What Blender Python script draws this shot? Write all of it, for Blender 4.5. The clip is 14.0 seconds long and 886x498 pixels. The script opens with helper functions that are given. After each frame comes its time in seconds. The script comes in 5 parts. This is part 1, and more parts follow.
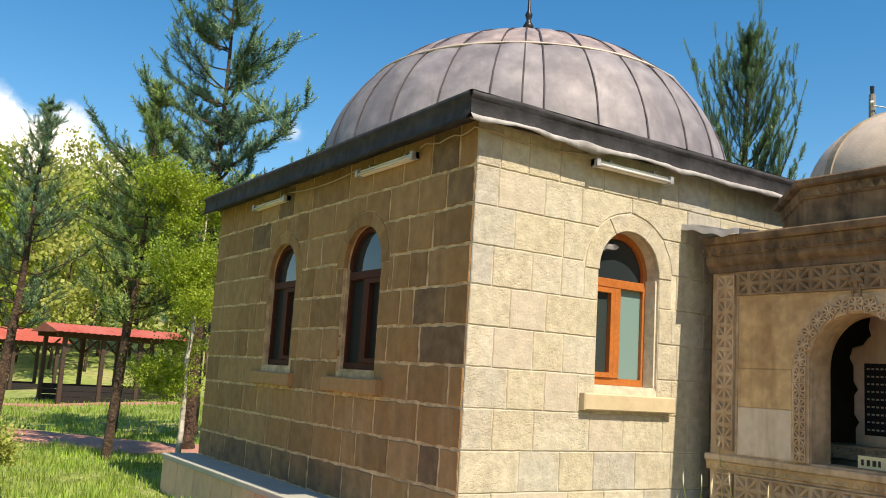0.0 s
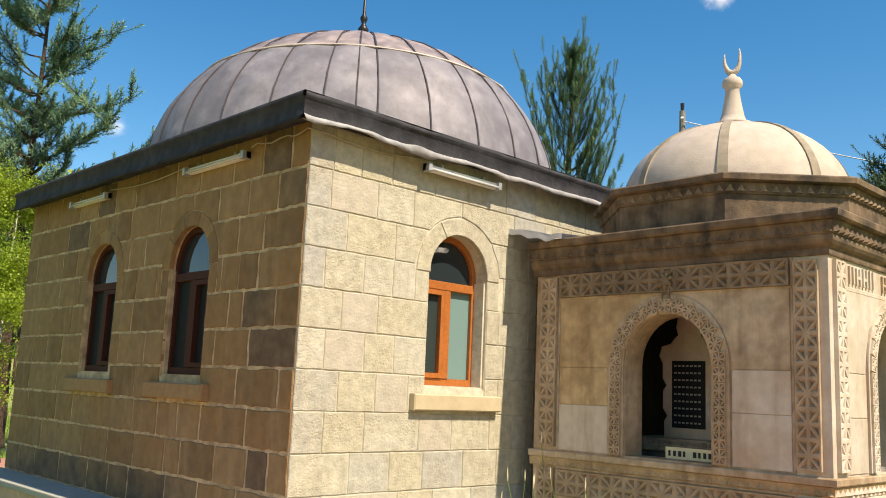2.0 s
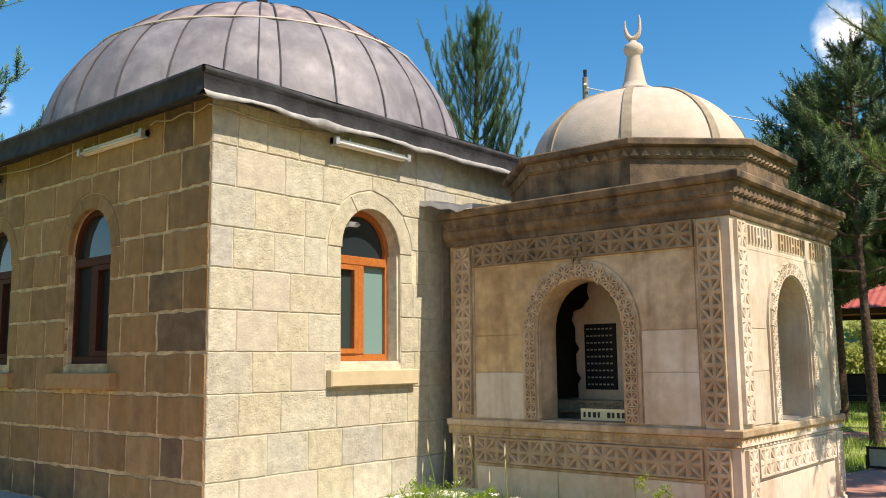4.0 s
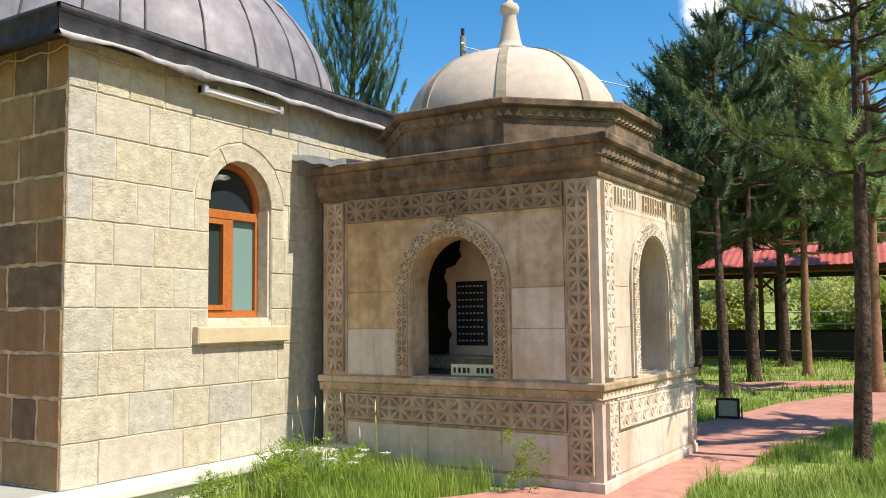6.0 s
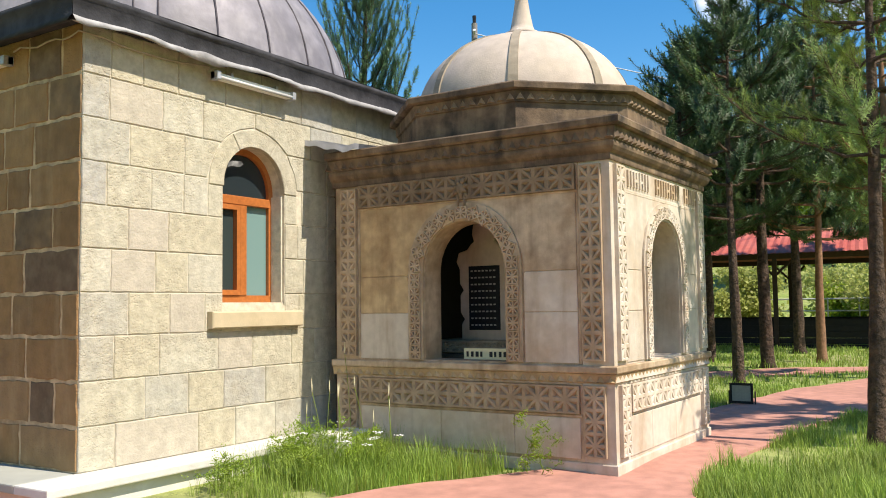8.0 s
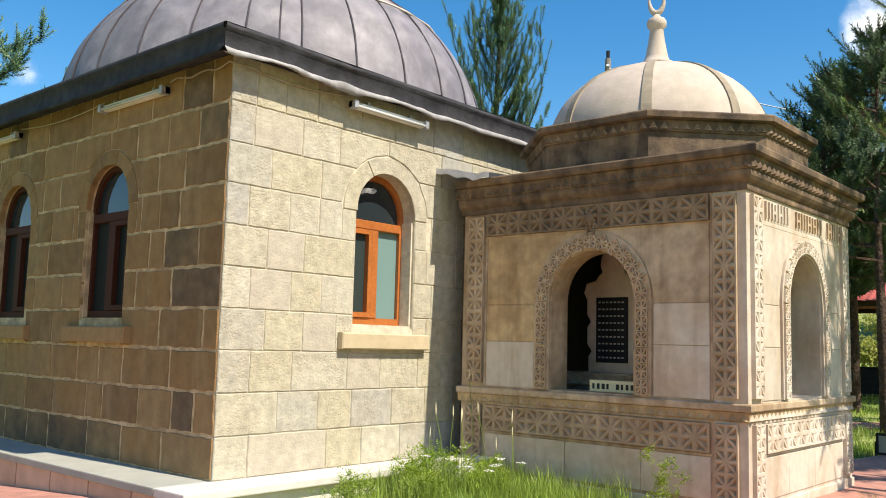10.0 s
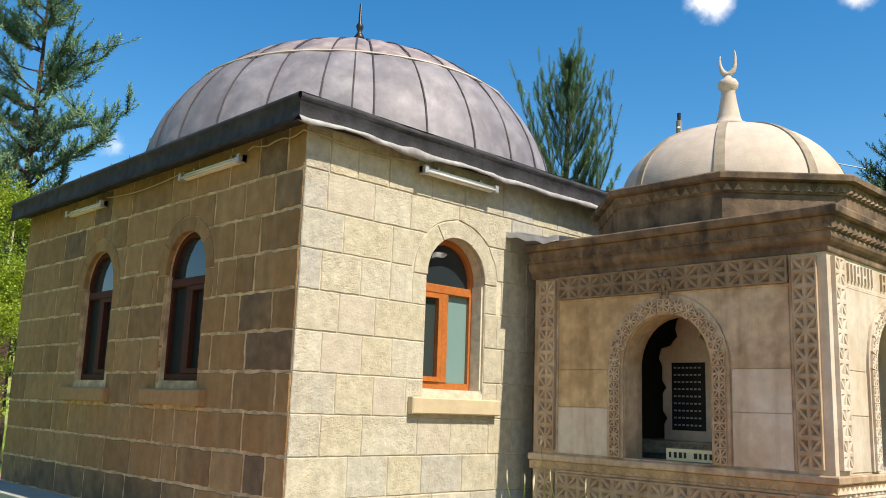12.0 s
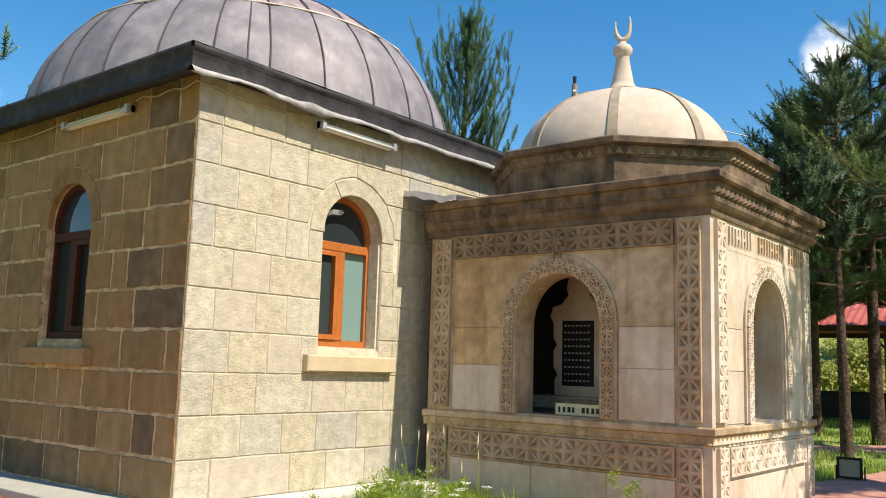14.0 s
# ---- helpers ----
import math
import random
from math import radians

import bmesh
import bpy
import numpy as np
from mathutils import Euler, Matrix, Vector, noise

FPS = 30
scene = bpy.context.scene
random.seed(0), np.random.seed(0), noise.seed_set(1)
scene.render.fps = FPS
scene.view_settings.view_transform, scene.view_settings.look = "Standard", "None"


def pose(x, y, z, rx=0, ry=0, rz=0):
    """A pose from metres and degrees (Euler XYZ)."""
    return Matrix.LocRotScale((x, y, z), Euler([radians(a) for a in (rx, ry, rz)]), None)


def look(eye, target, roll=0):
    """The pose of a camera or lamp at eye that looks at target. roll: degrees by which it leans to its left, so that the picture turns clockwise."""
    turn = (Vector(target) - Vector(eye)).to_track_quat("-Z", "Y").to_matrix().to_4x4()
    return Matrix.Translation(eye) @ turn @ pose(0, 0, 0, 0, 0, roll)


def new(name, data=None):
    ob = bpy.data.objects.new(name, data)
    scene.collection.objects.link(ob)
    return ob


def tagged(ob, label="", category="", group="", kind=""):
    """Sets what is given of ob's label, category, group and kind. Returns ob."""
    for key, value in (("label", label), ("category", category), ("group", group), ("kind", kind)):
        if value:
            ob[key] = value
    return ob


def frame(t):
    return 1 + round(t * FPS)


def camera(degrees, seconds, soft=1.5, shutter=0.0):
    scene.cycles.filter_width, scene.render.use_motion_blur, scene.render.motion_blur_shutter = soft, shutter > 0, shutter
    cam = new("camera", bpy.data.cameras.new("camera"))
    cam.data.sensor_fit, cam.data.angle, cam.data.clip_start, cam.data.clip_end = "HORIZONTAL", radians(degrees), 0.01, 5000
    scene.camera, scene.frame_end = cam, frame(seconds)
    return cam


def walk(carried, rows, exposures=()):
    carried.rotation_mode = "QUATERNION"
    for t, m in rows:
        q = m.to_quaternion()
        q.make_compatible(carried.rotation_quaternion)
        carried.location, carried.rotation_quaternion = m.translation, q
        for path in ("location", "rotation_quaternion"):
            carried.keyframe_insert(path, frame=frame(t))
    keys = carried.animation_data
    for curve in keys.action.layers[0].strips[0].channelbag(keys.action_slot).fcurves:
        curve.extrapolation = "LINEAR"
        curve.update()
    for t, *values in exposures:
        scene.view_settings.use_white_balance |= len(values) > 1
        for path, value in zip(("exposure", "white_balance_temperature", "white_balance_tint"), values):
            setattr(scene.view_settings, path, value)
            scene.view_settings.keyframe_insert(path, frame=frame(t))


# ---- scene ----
cam = camera(53.6, 14.0, soft=1.0)
PATH = [
    (0, (-4.456, -6.354, 1.339), (-3.374, -4.697, 1.63), 3.6),
    (0.5, (-4.45, -6.354, 1.337), (-3.334, -4.721, 1.635), 3.4),
    (1, (-4.451, -6.363, 1.34), (-3.247, -4.798, 1.657), 2.7),
    (1.5, (-4.452, -6.38, 1.336), (-3.123, -4.922, 1.661), 2.0),
    (2, (-4.463, -6.385, 1.332), (-3.089, -4.966, 1.649), 2.5),
    (2.2, (-4.457, -6.396, 1.334), (-3.082, -4.976, 1.646), 2.8),
    (4.3, (-4.426, -6.345, 1.355), (-2.869, -5.113, 1.602), -1.1),
    (4.5, (-4.419, -6.349, 1.348), (-2.835, -5.153, 1.592), -1.2),
    (5, (-4.402, -6.343, 1.348), (-2.763, -5.217, 1.568), -1.6),
    (5.5, (-4.397, -6.346, 1.345), (-2.722, -5.27, 1.538), -1.2),
    (6, (-4.385, -6.34, 1.346), (-2.693, -5.286, 1.503), -0.6),
    (6.5, (-4.388, -6.341, 1.347), (-2.695, -5.284, 1.475), -0.6),
    (7, (-4.388, -6.343, 1.343), (-2.693, -5.288, 1.461), -0.9),
    (7.2, (-4.394, -6.349, 1.342), (-2.699, -5.295, 1.459), -0.9),
    (9.3, (-4.409, -6.348, 1.205), (-2.823, -5.144, 1.391), 0.6),
    (9.5, (-4.419, -6.359, 1.207), (-2.854, -5.128, 1.397), 1.0),
    (10, (-4.42, -6.363, 1.199), (-2.922, -5.056, 1.414), 1.5),
    (10.5, (-4.388, -6.35, 1.205), (-2.971, -4.962, 1.458), 1.9),
    (11, (-4.404, -6.357, 1.202), (-3.029, -4.934, 1.491), 1.9),
    (11.5, (-4.407, -6.354, 1.204), (-3.041, -4.933, 1.542), 1.9),
    (12, (-4.407, -6.359, 1.2), (-3.037, -4.946, 1.554), 2.0),
    (12.5, (-4.408, -6.36, 1.201), (-3.021, -4.962, 1.55), 1.9),
    (13, (-4.42, -6.369, 1.198), (-2.995, -5.005, 1.528), 1.8),
    (13.5, (-4.42, -6.364, 1.204), (-2.933, -5.06, 1.497), 1.9),
    (14, (-4.413, -6.353, 1.199), (-2.872, -5.107, 1.467), 1.7),
]
walk(cam, [(t, look(eye, target, roll)) for t, eye, target, roll in PATH], [(0, 1.17, 8600, 13), (2, 1.17, 8600, 13), (5, 1.18, 7800, 12), (6.5, 1.22, 7500, 11), (9.5, 1.21, 7700, 11), (12, 1.16, 7800, 11), (14, 1.18, 8000, 12)])

# ---- light ----
SUN_EL, SUN_AZ = 52.0, 4.0          # height; turn of the sun from -y towards +x
sun_way = Vector((math.sin(radians(SUN_AZ)) * math.cos(radians(SUN_EL)), -math.cos(radians(SUN_AZ)) * math.cos(radians(SUN_EL)), math.sin(radians(SUN_EL))))
world = bpy.data.worlds.new("sky")
scene.world = world
world.use_nodes = True
wn, wl = world.node_tree.nodes, world.node_tree.links
wn.clear()
w_out, w_bg, w_sky = wn.new("ShaderNodeOutputWorld"), wn.new("ShaderNodeBackground"), wn.new("ShaderNodeTexSky")
w_sky.sky_type, w_sky.sun_disc = "NISHITA", False
w_sky.sun_elevation, w_sky.sun_rotation = radians(SUN_EL), radians(180 - SUN_AZ)
w_sky.altitude, w_sky.air_density, w_sky.dust_density, w_sky.ozone_density = 1500, 1.2, 0.3, 3.0
w_bg.inputs["Strength"].default_value = 0.104
w_co = wn.new("ShaderNodeTexCoord")
w_noise = wn.new("ShaderNodeTexNoise")
w_noise.inputs["Scale"].default_value, w_noise.inputs["Detail"].default_value, w_noise.inputs["Roughness"].default_value = 9.0, 8.0, 0.58
wl.new(w_co.outputs["Generated"], w_noise.inputs["Vector"])
# clouds stand round these ways: turn from +x, height, half width, share of cover
CLOUDS = [(86.0, 11.5, 4.5, 1.35), (81.5, 11.8, 3.6, 1.3), (77.5, 10.2, 3.4, 1.25), (67.0, 15.2, 3.2, 0.70), (28.5, 25.5, 2.6, 0.9), (19.0, 25.0, 2.5, 0.75), (14.0, 18.8, 3.0, 1.0), (8.0, 19.0, 4.6, 1.0),
          (-40.0, 20.0, 18.0, 1.1), (-110.0, 22.0, 20.0, 1.1), (175.0, 18.0, 16.0, 1.0)]
cover = None
for az, el, half, share in CLOUDS:
    way = (math.cos(radians(az)) * math.cos(radians(el)), math.sin(radians(az)) * math.cos(radians(el)), math.sin(radians(el)))
    near = wn.new("ShaderNodeVectorMath")
    near.operation = "DISTANCE"
    wl.new(w_co.outputs["Generated"], near.inputs[0])
    near.inputs[1].default_value = way
    fall = wn.new("ShaderNodeMapRange")
    fall.inputs["From Min"].default_value, fall.inputs["From Max"].default_value = 0.0, radians(half) * 1.5
    fall.inputs["To Min"].default_value, fall.inputs["To Max"].default_value = share, 0.0
    wl.new(near.outputs["Value"], fall.inputs["Value"])
    if cover is None:
        cover = fall.outputs["Result"]
    else:
        top = wn.new("ShaderNodeMath")
        top.operation = "MAXIMUM"
        wl.new(cover, top.inputs[0])
        wl.new(fall.outputs["Result"], top.inputs[1])
        cover = top.outputs["Value"]
times = wn.new("ShaderNodeMath")
times.operation = "MULTIPLY"
wl.new(cover, times.inputs[0])
wl.new(w_noise.outputs["Fac"], times.inputs[1])
edge = wn.new("ShaderNodeMapRange")
edge.inputs["From Min"].default_value, edge.inputs["From Max"].default_value = 0.25, 0.45
edge.interpolation_type = "SMOOTHSTEP"
wl.new(times.outputs["Value"], edge.inputs["Value"])
w_mix = wn.new("ShaderNodeMix")
w_mix.data_type = "RGBA"
wl.new(edge.outputs["Result"], w_mix.inputs["Factor"])
w_hue = wn.new("ShaderNodeHueSaturation")
w_hue.inputs["Saturation"].default_value, w_hue.inputs["Hue"].default_value = 1.4, 0.5
w_hue.inputs["Value"].default_value = 0.86
wl.new(w_sky.outputs["Color"], w_hue.inputs["Color"])
wl.new(w_hue.outputs["Color"], w_mix.inputs["A"])
w_mix.inputs["B"].default_value = (8.6, 8.8, 9.2, 1)
wl.new(w_mix.outputs["Result"], w_bg.inputs["Color"])
wl.new(w_bg.outputs["Background"], w_out.inputs["Surface"])

sun = new("sun", bpy.data.lights.new("sun", "SUN"))
sun.data.energy, sun.data.angle, sun.data.color = 3.0, radians(0.53), (1.0, 0.975, 0.93)
sun.matrix_world = look(sun_way * 60, (0, 0, 0))


# ---- materials ----
def mat(name, base, vary=0.15, scale=8.0, rough=0.85, bump=0.3, grain=60.0, metal=0.0, alt=None, alt_scale=1.2, alt_amount=0.5, spread=0.0, ramp=None, dist=0.01, spec=0.4, trans=0.0, island=False, streak=None, pits=0.0):
    """Base colour with fine grain, broad stains towards alt, rain streaks (share, colour), tooled pits, and a spread from piece to piece; ramp: colours among which the pieces are dealt out."""
    m = bpy.data.materials.new(name)
    m.use_nodes = True
    n, l = m.node_tree.nodes, m.node_tree.links
    b = n["Principled BSDF"]
    b.inputs["Roughness"].default_value, b.inputs["Metallic"].default_value = rough, metal
    b.inputs["Specular IOR Level"].default_value = spec
    co = n.new("ShaderNodeTexCoord")
    geo = n.new("ShaderNodeNewGeometry")
    place = geo.outputs["Position"]
    col = None
    if ramp:
        info = n.new("ShaderNodeObjectInfo")
        r = n.new("ShaderNodeValToRGB")
        r.color_ramp.interpolation = "CONSTANT"
        while len(r.color_ramp.elements) < len(ramp):
            r.color_ramp.elements.new(0.5)
        for i, c in enumerate(ramp):
            r.color_ramp.elements[i].position = i / len(ramp)
            r.color_ramp.elements[i].color = (*c, 1)
        l.new(geo.outputs["Random Per Island"] if island else info.outputs["Random"], r.inputs["Fac"])
        col = r.outputs["Color"]
    else:
        c = n.new("ShaderNodeRGB")
        c.outputs[0].default_value = (*base, 1)
        col = c.outputs[0]
    if alt:
        broad = n.new("ShaderNodeTexNoise")
        broad.inputs["Scale"].default_value, broad.inputs["Detail"].default_value, broad.inputs["Roughness"].default_value = alt_scale, 6, 0.6
        l.new(place, broad.inputs["Vector"])
        rr = n.new("ShaderNodeMapRange")
        rr.inputs["From Min"].default_value, rr.inputs["From Max"].default_value, rr.inputs["To Max"].default_value = 0.42, 0.68, alt_amount
        l.new(broad.outputs["Fac"], rr.inputs["Value"])
        mx = n.new("ShaderNodeMix")
        mx.data_type = "RGBA"
        l.new(rr.outputs["Result"], mx.inputs["Factor"])
        l.new(col, mx.inputs["A"])
        mx.inputs["B"].default_value = (*alt, 1)
        col = mx.outputs["Result"]
    if streak:
        mp = n.new("ShaderNodeMapping")
        mp.inputs["Scale"].default_value = (5.5, 5.5, 0.7)
        l.new(place, mp.inputs["Vector"])
        run = n.new("ShaderNodeTexNoise")
        run.inputs["Scale"].default_value, run.inputs["Detail"].default_value, run.inputs["Roughness"].default_value = 1.0, 7, 0.62
        l.new(mp.outputs["Vector"], run.inputs["Vector"])
        sr = n.new("ShaderNodeMapRange")
        sr.inputs["From Min"].default_value, sr.inputs["From Max"].default_value, sr.inputs["To Max"].default_value = 0.5, 0.7, streak[0]
        l.new(run.outputs["Fac"], sr.inputs["Value"])
        sx = n.new("ShaderNodeMix")
        sx.data_type = "RGBA"
        l.new(sr.outputs["Result"], sx.inputs["Factor"])
        l.new(col, sx.inputs["A"])
        sx.inputs["B"].default_value = (*streak[1], 1)
        col = sx.outputs["Result"]
    noi = n.new("ShaderNodeTexNoise")
    noi.inputs["Scale"].default_value, noi.inputs["Detail"].default_value = scale, 8
    l.new(place, noi.inputs["Vector"])
    amp = n.new("ShaderNodeMapRange")
    amp.inputs["From Min"].default_value, amp.inputs["From Max"].default_value = 0.3, 0.7
    amp.inputs["To Min"].default_value, amp.inputs["To Max"].default_value = 1 - vary, 1 + vary
    l.new(noi.outputs["Fac"], amp.inputs["Value"])
    val = amp.outputs["Result"]
    if spread:
        info2 = n.new("ShaderNodeObjectInfo")
        mr = n.new("ShaderNodeMapRange")
        mr.inputs["To Min"].default_value, mr.inputs["To Max"].default_value = 1 - spread, 1 + spread
        l.new(geo.outputs["Random Per Island"] if island else info2.outputs["Random"], mr.inputs["Value"])
        mm = n.new("ShaderNodeMath")
        mm.operation = "MULTIPLY"
        l.new(val, mm.inputs[0])
        l.new(mr.outputs["Result"], mm.inputs[1])
        val = mm.outputs["Value"]
    hsv = n.new("ShaderNodeHueSaturation")
    l.new(col, hsv.inputs["Color"])
    l.new(val, hsv.inputs["Value"])
    l.new(hsv.outputs["Color"], b.inputs["Base Color"])
    if bump:
        fine = n.new("ShaderNodeTexNoise")
        fine.inputs["Scale"].default_value, fine.inputs["Detail"].default_value, fine.inputs["Roughness"].default_value = grain, 5, 0.6
        l.new(place, fine.inputs["Vector"])
        bp = n.new("ShaderNodeBump")
        bp.inputs["Strength"].default_value, bp.inputs["Distance"].default_value = bump, dist
        high = fine.outputs["Fac"]
        if pits:
            pn, pm = n.new("ShaderNodeTexNoise"), n.new("ShaderNodeTexNoise")
            pn.inputs["Scale"].default_value, pn.inputs["Detail"].default_value = 48.0, 2
            pm.inputs["Scale"].default_value, pm.inputs["Detail"].default_value = 2.6, 3
            l.new(place, pn.inputs["Vector"])
            l.new(place, pm.inputs["Vector"])
            pr, mk = n.new("ShaderNodeMapRange"), n.new("ShaderNodeMapRange")
            pr.inputs["From Min"].default_value, pr.inputs["From Max"].default_value, pr.inputs["To Max"].default_value = 0.54, 0.66, -pits
            mk.inputs["From Min"].default_value, mk.inputs["From Max"].default_value = 0.44, 0.62
            l.new(pn.outputs["Fac"], pr.inputs["Value"])
            l.new(pm.outputs["Fac"], mk.inputs["Value"])
            ml, ad = n.new("ShaderNodeMath"), n.new("ShaderNodeMath")
            ml.operation = "MULTIPLY"
            l.new(pr.outputs["Result"], ml.inputs[0])
            l.new(mk.outputs["Result"], ml.inputs[1])
            l.new(ml.outputs["Value"], ad.inputs[0])
            l.new(high, ad.inputs[1])
            high = ad.outputs["Value"]
        l.new(high, bp.inputs["Height"])
        l.new(bp.outputs["Normal"], b.inputs["Normal"])
    if trans:
        tr = n.new("ShaderNodeBsdfTranslucent")
        l.new(hsv.outputs["Color"], tr.inputs["Color"])
        ms = n.new("ShaderNodeMixShader")
        ms.inputs["Fac"].default_value = trans
        l.new(b.outputs["BSDF"], ms.inputs[1])
        l.new(tr.outputs["BSDF"], ms.inputs[2])
        l.new(ms.outputs["Shader"], n["Material Output"].inputs["Surface"])
    return m


STONE = [(0.450, 0.420, 0.326), (0.475, 0.448, 0.358), (0.440, 0.405, 0.314), (0.485, 0.458, 0.369), (0.408, 0.390, 0.325), (0.462, 0.422, 0.312), (0.390, 0.375, 0.330), (0.468, 0.436, 0.336)]
# Side wall browns, deepened so that the colour carries the wall's shade.
SHADED_BROWN = [(0.285, 0.165, 0.070), (0.312, 0.185, 0.082), (0.250, 0.144, 0.060), (0.298, 0.173, 0.073), (0.330, 0.200, 0.092), (0.226, 0.130, 0.055), (0.285, 0.163, 0.068), (0.305, 0.180, 0.080)]
m_stone = mat("cream_stone", (0.5, 0.4, 0.25), 0.18, 11, 0.9, 0.42, 34, ramp=STONE, alt=(0.42, 0.365, 0.26), alt_scale=2.6, alt_amount=0.5, dist=0.03, pits=1.1, streak=(0.35, (0.36, 0.32, 0.24)))
m_stone_grey = mat("grey_stone", (0.45, 0.405, 0.325), 0.14, 9, 0.9, 0.5, 38, dist=0.02)
m_brown_shaded = mat("shaded_brown_stone", (0.4, 0.3, 0.17), 0.16, 7, 0.92, 0.5, 32, ramp=SHADED_BROWN, alt=(0.22, 0.15, 0.085), alt_scale=2.2, alt_amount=0.45, dist=0.02, pits=0.6, streak=(0.5, (0.37, 0.255, 0.135)))
m_dark_stone = mat("dark_brown_stone", (0.14, 0.09, 0.052), 0.2, 8, 0.92, 0.5, 32, alt=(0.22, 0.16, 0.10), alt_scale=5, alt_amount=0.6)
# Darker mottled side stones, among them most of the lowest course.
m_grey_brown = mat("mottled_grey_brown_stone", (0.225, 0.145, 0.072), 0.25, 6, 0.92, 0.5, 32, alt=(0.10, 0.075, 0.055), alt_scale=2.2, alt_amount=0.8, spread=0.15)
m_mortar = mat("mortar", (0.58, 0.53, 0.42), 0.2, 14, 0.95, 0.5, 50, alt=(0.42, 0.36, 0.26), alt_scale=3)
m_mortar_brown = mat("brown_mortar", (0.54, 0.40, 0.245), 0.3, 10, 0.95, 0.6, 40, alt=(0.27, 0.18, 0.10), alt_scale=3.5, alt_amount=0.8)
m_sill = mat("sill_stone", (0.54, 0.45, 0.30), 0.1, 12, 0.85, 0.3, 60, alt=(0.42, 0.33, 0.2), alt_scale=3)
# Sill stone darkened like the side wall, its shade in the colour.
m_sill_shaded = mat("shaded_brown_sill_stone", (0.34, 0.205, 0.095), 0.12, 12, 0.85, 0.3, 60)
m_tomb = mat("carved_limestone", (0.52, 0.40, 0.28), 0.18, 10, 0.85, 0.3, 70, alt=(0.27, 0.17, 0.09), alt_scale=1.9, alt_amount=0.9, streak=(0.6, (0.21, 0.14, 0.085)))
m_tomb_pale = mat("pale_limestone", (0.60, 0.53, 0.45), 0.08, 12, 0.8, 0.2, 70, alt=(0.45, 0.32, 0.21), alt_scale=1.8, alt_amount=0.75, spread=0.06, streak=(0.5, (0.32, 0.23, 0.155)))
m_tomb_warm = mat("ochre_limestone", (0.50, 0.365, 0.21), 0.2, 8, 0.85, 0.25, 70, alt=(0.29, 0.175, 0.085), alt_scale=1.9, alt_amount=0.9, spread=0.08, streak=(0.6, (0.22, 0.135, 0.07)))
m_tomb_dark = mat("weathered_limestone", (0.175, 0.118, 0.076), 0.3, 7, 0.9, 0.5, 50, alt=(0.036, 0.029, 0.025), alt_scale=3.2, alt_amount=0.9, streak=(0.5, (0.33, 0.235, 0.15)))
m_tomb_dome = mat("dome_limestone", (0.52, 0.435, 0.37), 0.1, 8, 0.85, 0.35, 60, alt=(0.45, 0.375, 0.29), alt_scale=2.2, alt_amount=0.55)
m_rib = mat("stained_rib_stone", (0.30, 0.25, 0.19), 0.2, 9, 0.9, 0.3, 50)
m_rosette = mat("carved_rosette_stone", (0.47, 0.355, 0.245), 0.18, 11, 0.85, 0.35, 80, alt=(0.28, 0.18, 0.105), alt_scale=1.6, alt_amount=0.75, streak=(0.5, (0.19, 0.12, 0.075)))
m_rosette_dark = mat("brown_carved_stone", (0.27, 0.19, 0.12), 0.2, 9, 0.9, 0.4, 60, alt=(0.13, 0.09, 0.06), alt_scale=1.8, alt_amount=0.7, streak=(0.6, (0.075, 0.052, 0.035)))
# Near-black inner stone: the shade inside the tomb is put into its colour.
m_inner_shade = mat("shade_dark_inner_stone", (0.028, 0.024, 0.02), 0.2, 6, 0.95, 0.3, 30)
m_lead = mat("lead_sheet", (0.19, 0.178, 0.202), 0.2, 4, 0.62, 0.6, 7, 0.15, alt=(0.31, 0.292, 0.31), alt_scale=2.4, alt_amount=0.55, spread=0.12, dist=0.01, streak=(0.4, (0.38, 0.355, 0.36)))
m_lead_pink = mat("copper_stained_lead", (0.235, 0.195, 0.205), 0.3, 6, 0.65, 0.4, 20, 0.1, alt=(0.42, 0.34, 0.31), alt_scale=3.2, alt_amount=0.55)
m_seam = mat("lead_seam", (0.10, 0.085, 0.09), 0.1, 12, 0.5, 0.2, 40, 0.5)
m_fascia = mat("dark_lead_fascia", (0.040, 0.041, 0.047), 0.25, 7, 0.8, 0.6, 9, 0.0, alt=(0.075, 0.073, 0.08), alt_scale=2.5, alt_amount=0.6, dist=0.02, spec=0.12)
# Paler than the fascia: sun on the flared lip is put into the colour.
m_drip_sunlit = mat("sunlit_dented_lead_edge", (0.38, 0.37, 0.37), 0.25, 9, 0.55, 0.5, 16, 0.1, alt=(0.22, 0.21, 0.21), alt_scale=4, spec=0.25)
m_crown = mat("bright_crown_fold", (0.62, 0.53, 0.47), 0.25, 6, 0.6, 0.3, 30, 0.0, alt=(0.34, 0.27, 0.25), alt_scale=3, alt_amount=0.8)
m_flash = mat("grey_flashing", (0.42, 0.43, 0.45), 0.15, 8, 0.45, 0.3, 20, 0.5)
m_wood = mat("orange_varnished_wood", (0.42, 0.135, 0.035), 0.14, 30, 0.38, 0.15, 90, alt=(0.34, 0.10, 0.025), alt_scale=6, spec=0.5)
# Window wood of the shaded side: the shade is put into this darker colour.
m_wood_shaded = mat("shaded_red_brown_wood", (0.060, 0.019, 0.011), 0.14, 30, 0.65, 0.15, 90, spec=0.15)
m_white = mat("white_paint", (0.78, 0.77, 0.74), 0.05, 10, 0.55, 0.1, 50, alt=(0.6, 0.58, 0.53), alt_scale=3)
m_tube = mat("lamp_tube_glass", (0.55, 0.55, 0.54), 0.02, 8, 0.25, 0)
m_cable = mat("grey_cable", (0.35, 0.30, 0.24), 0.1, 20, 0.6, 0)
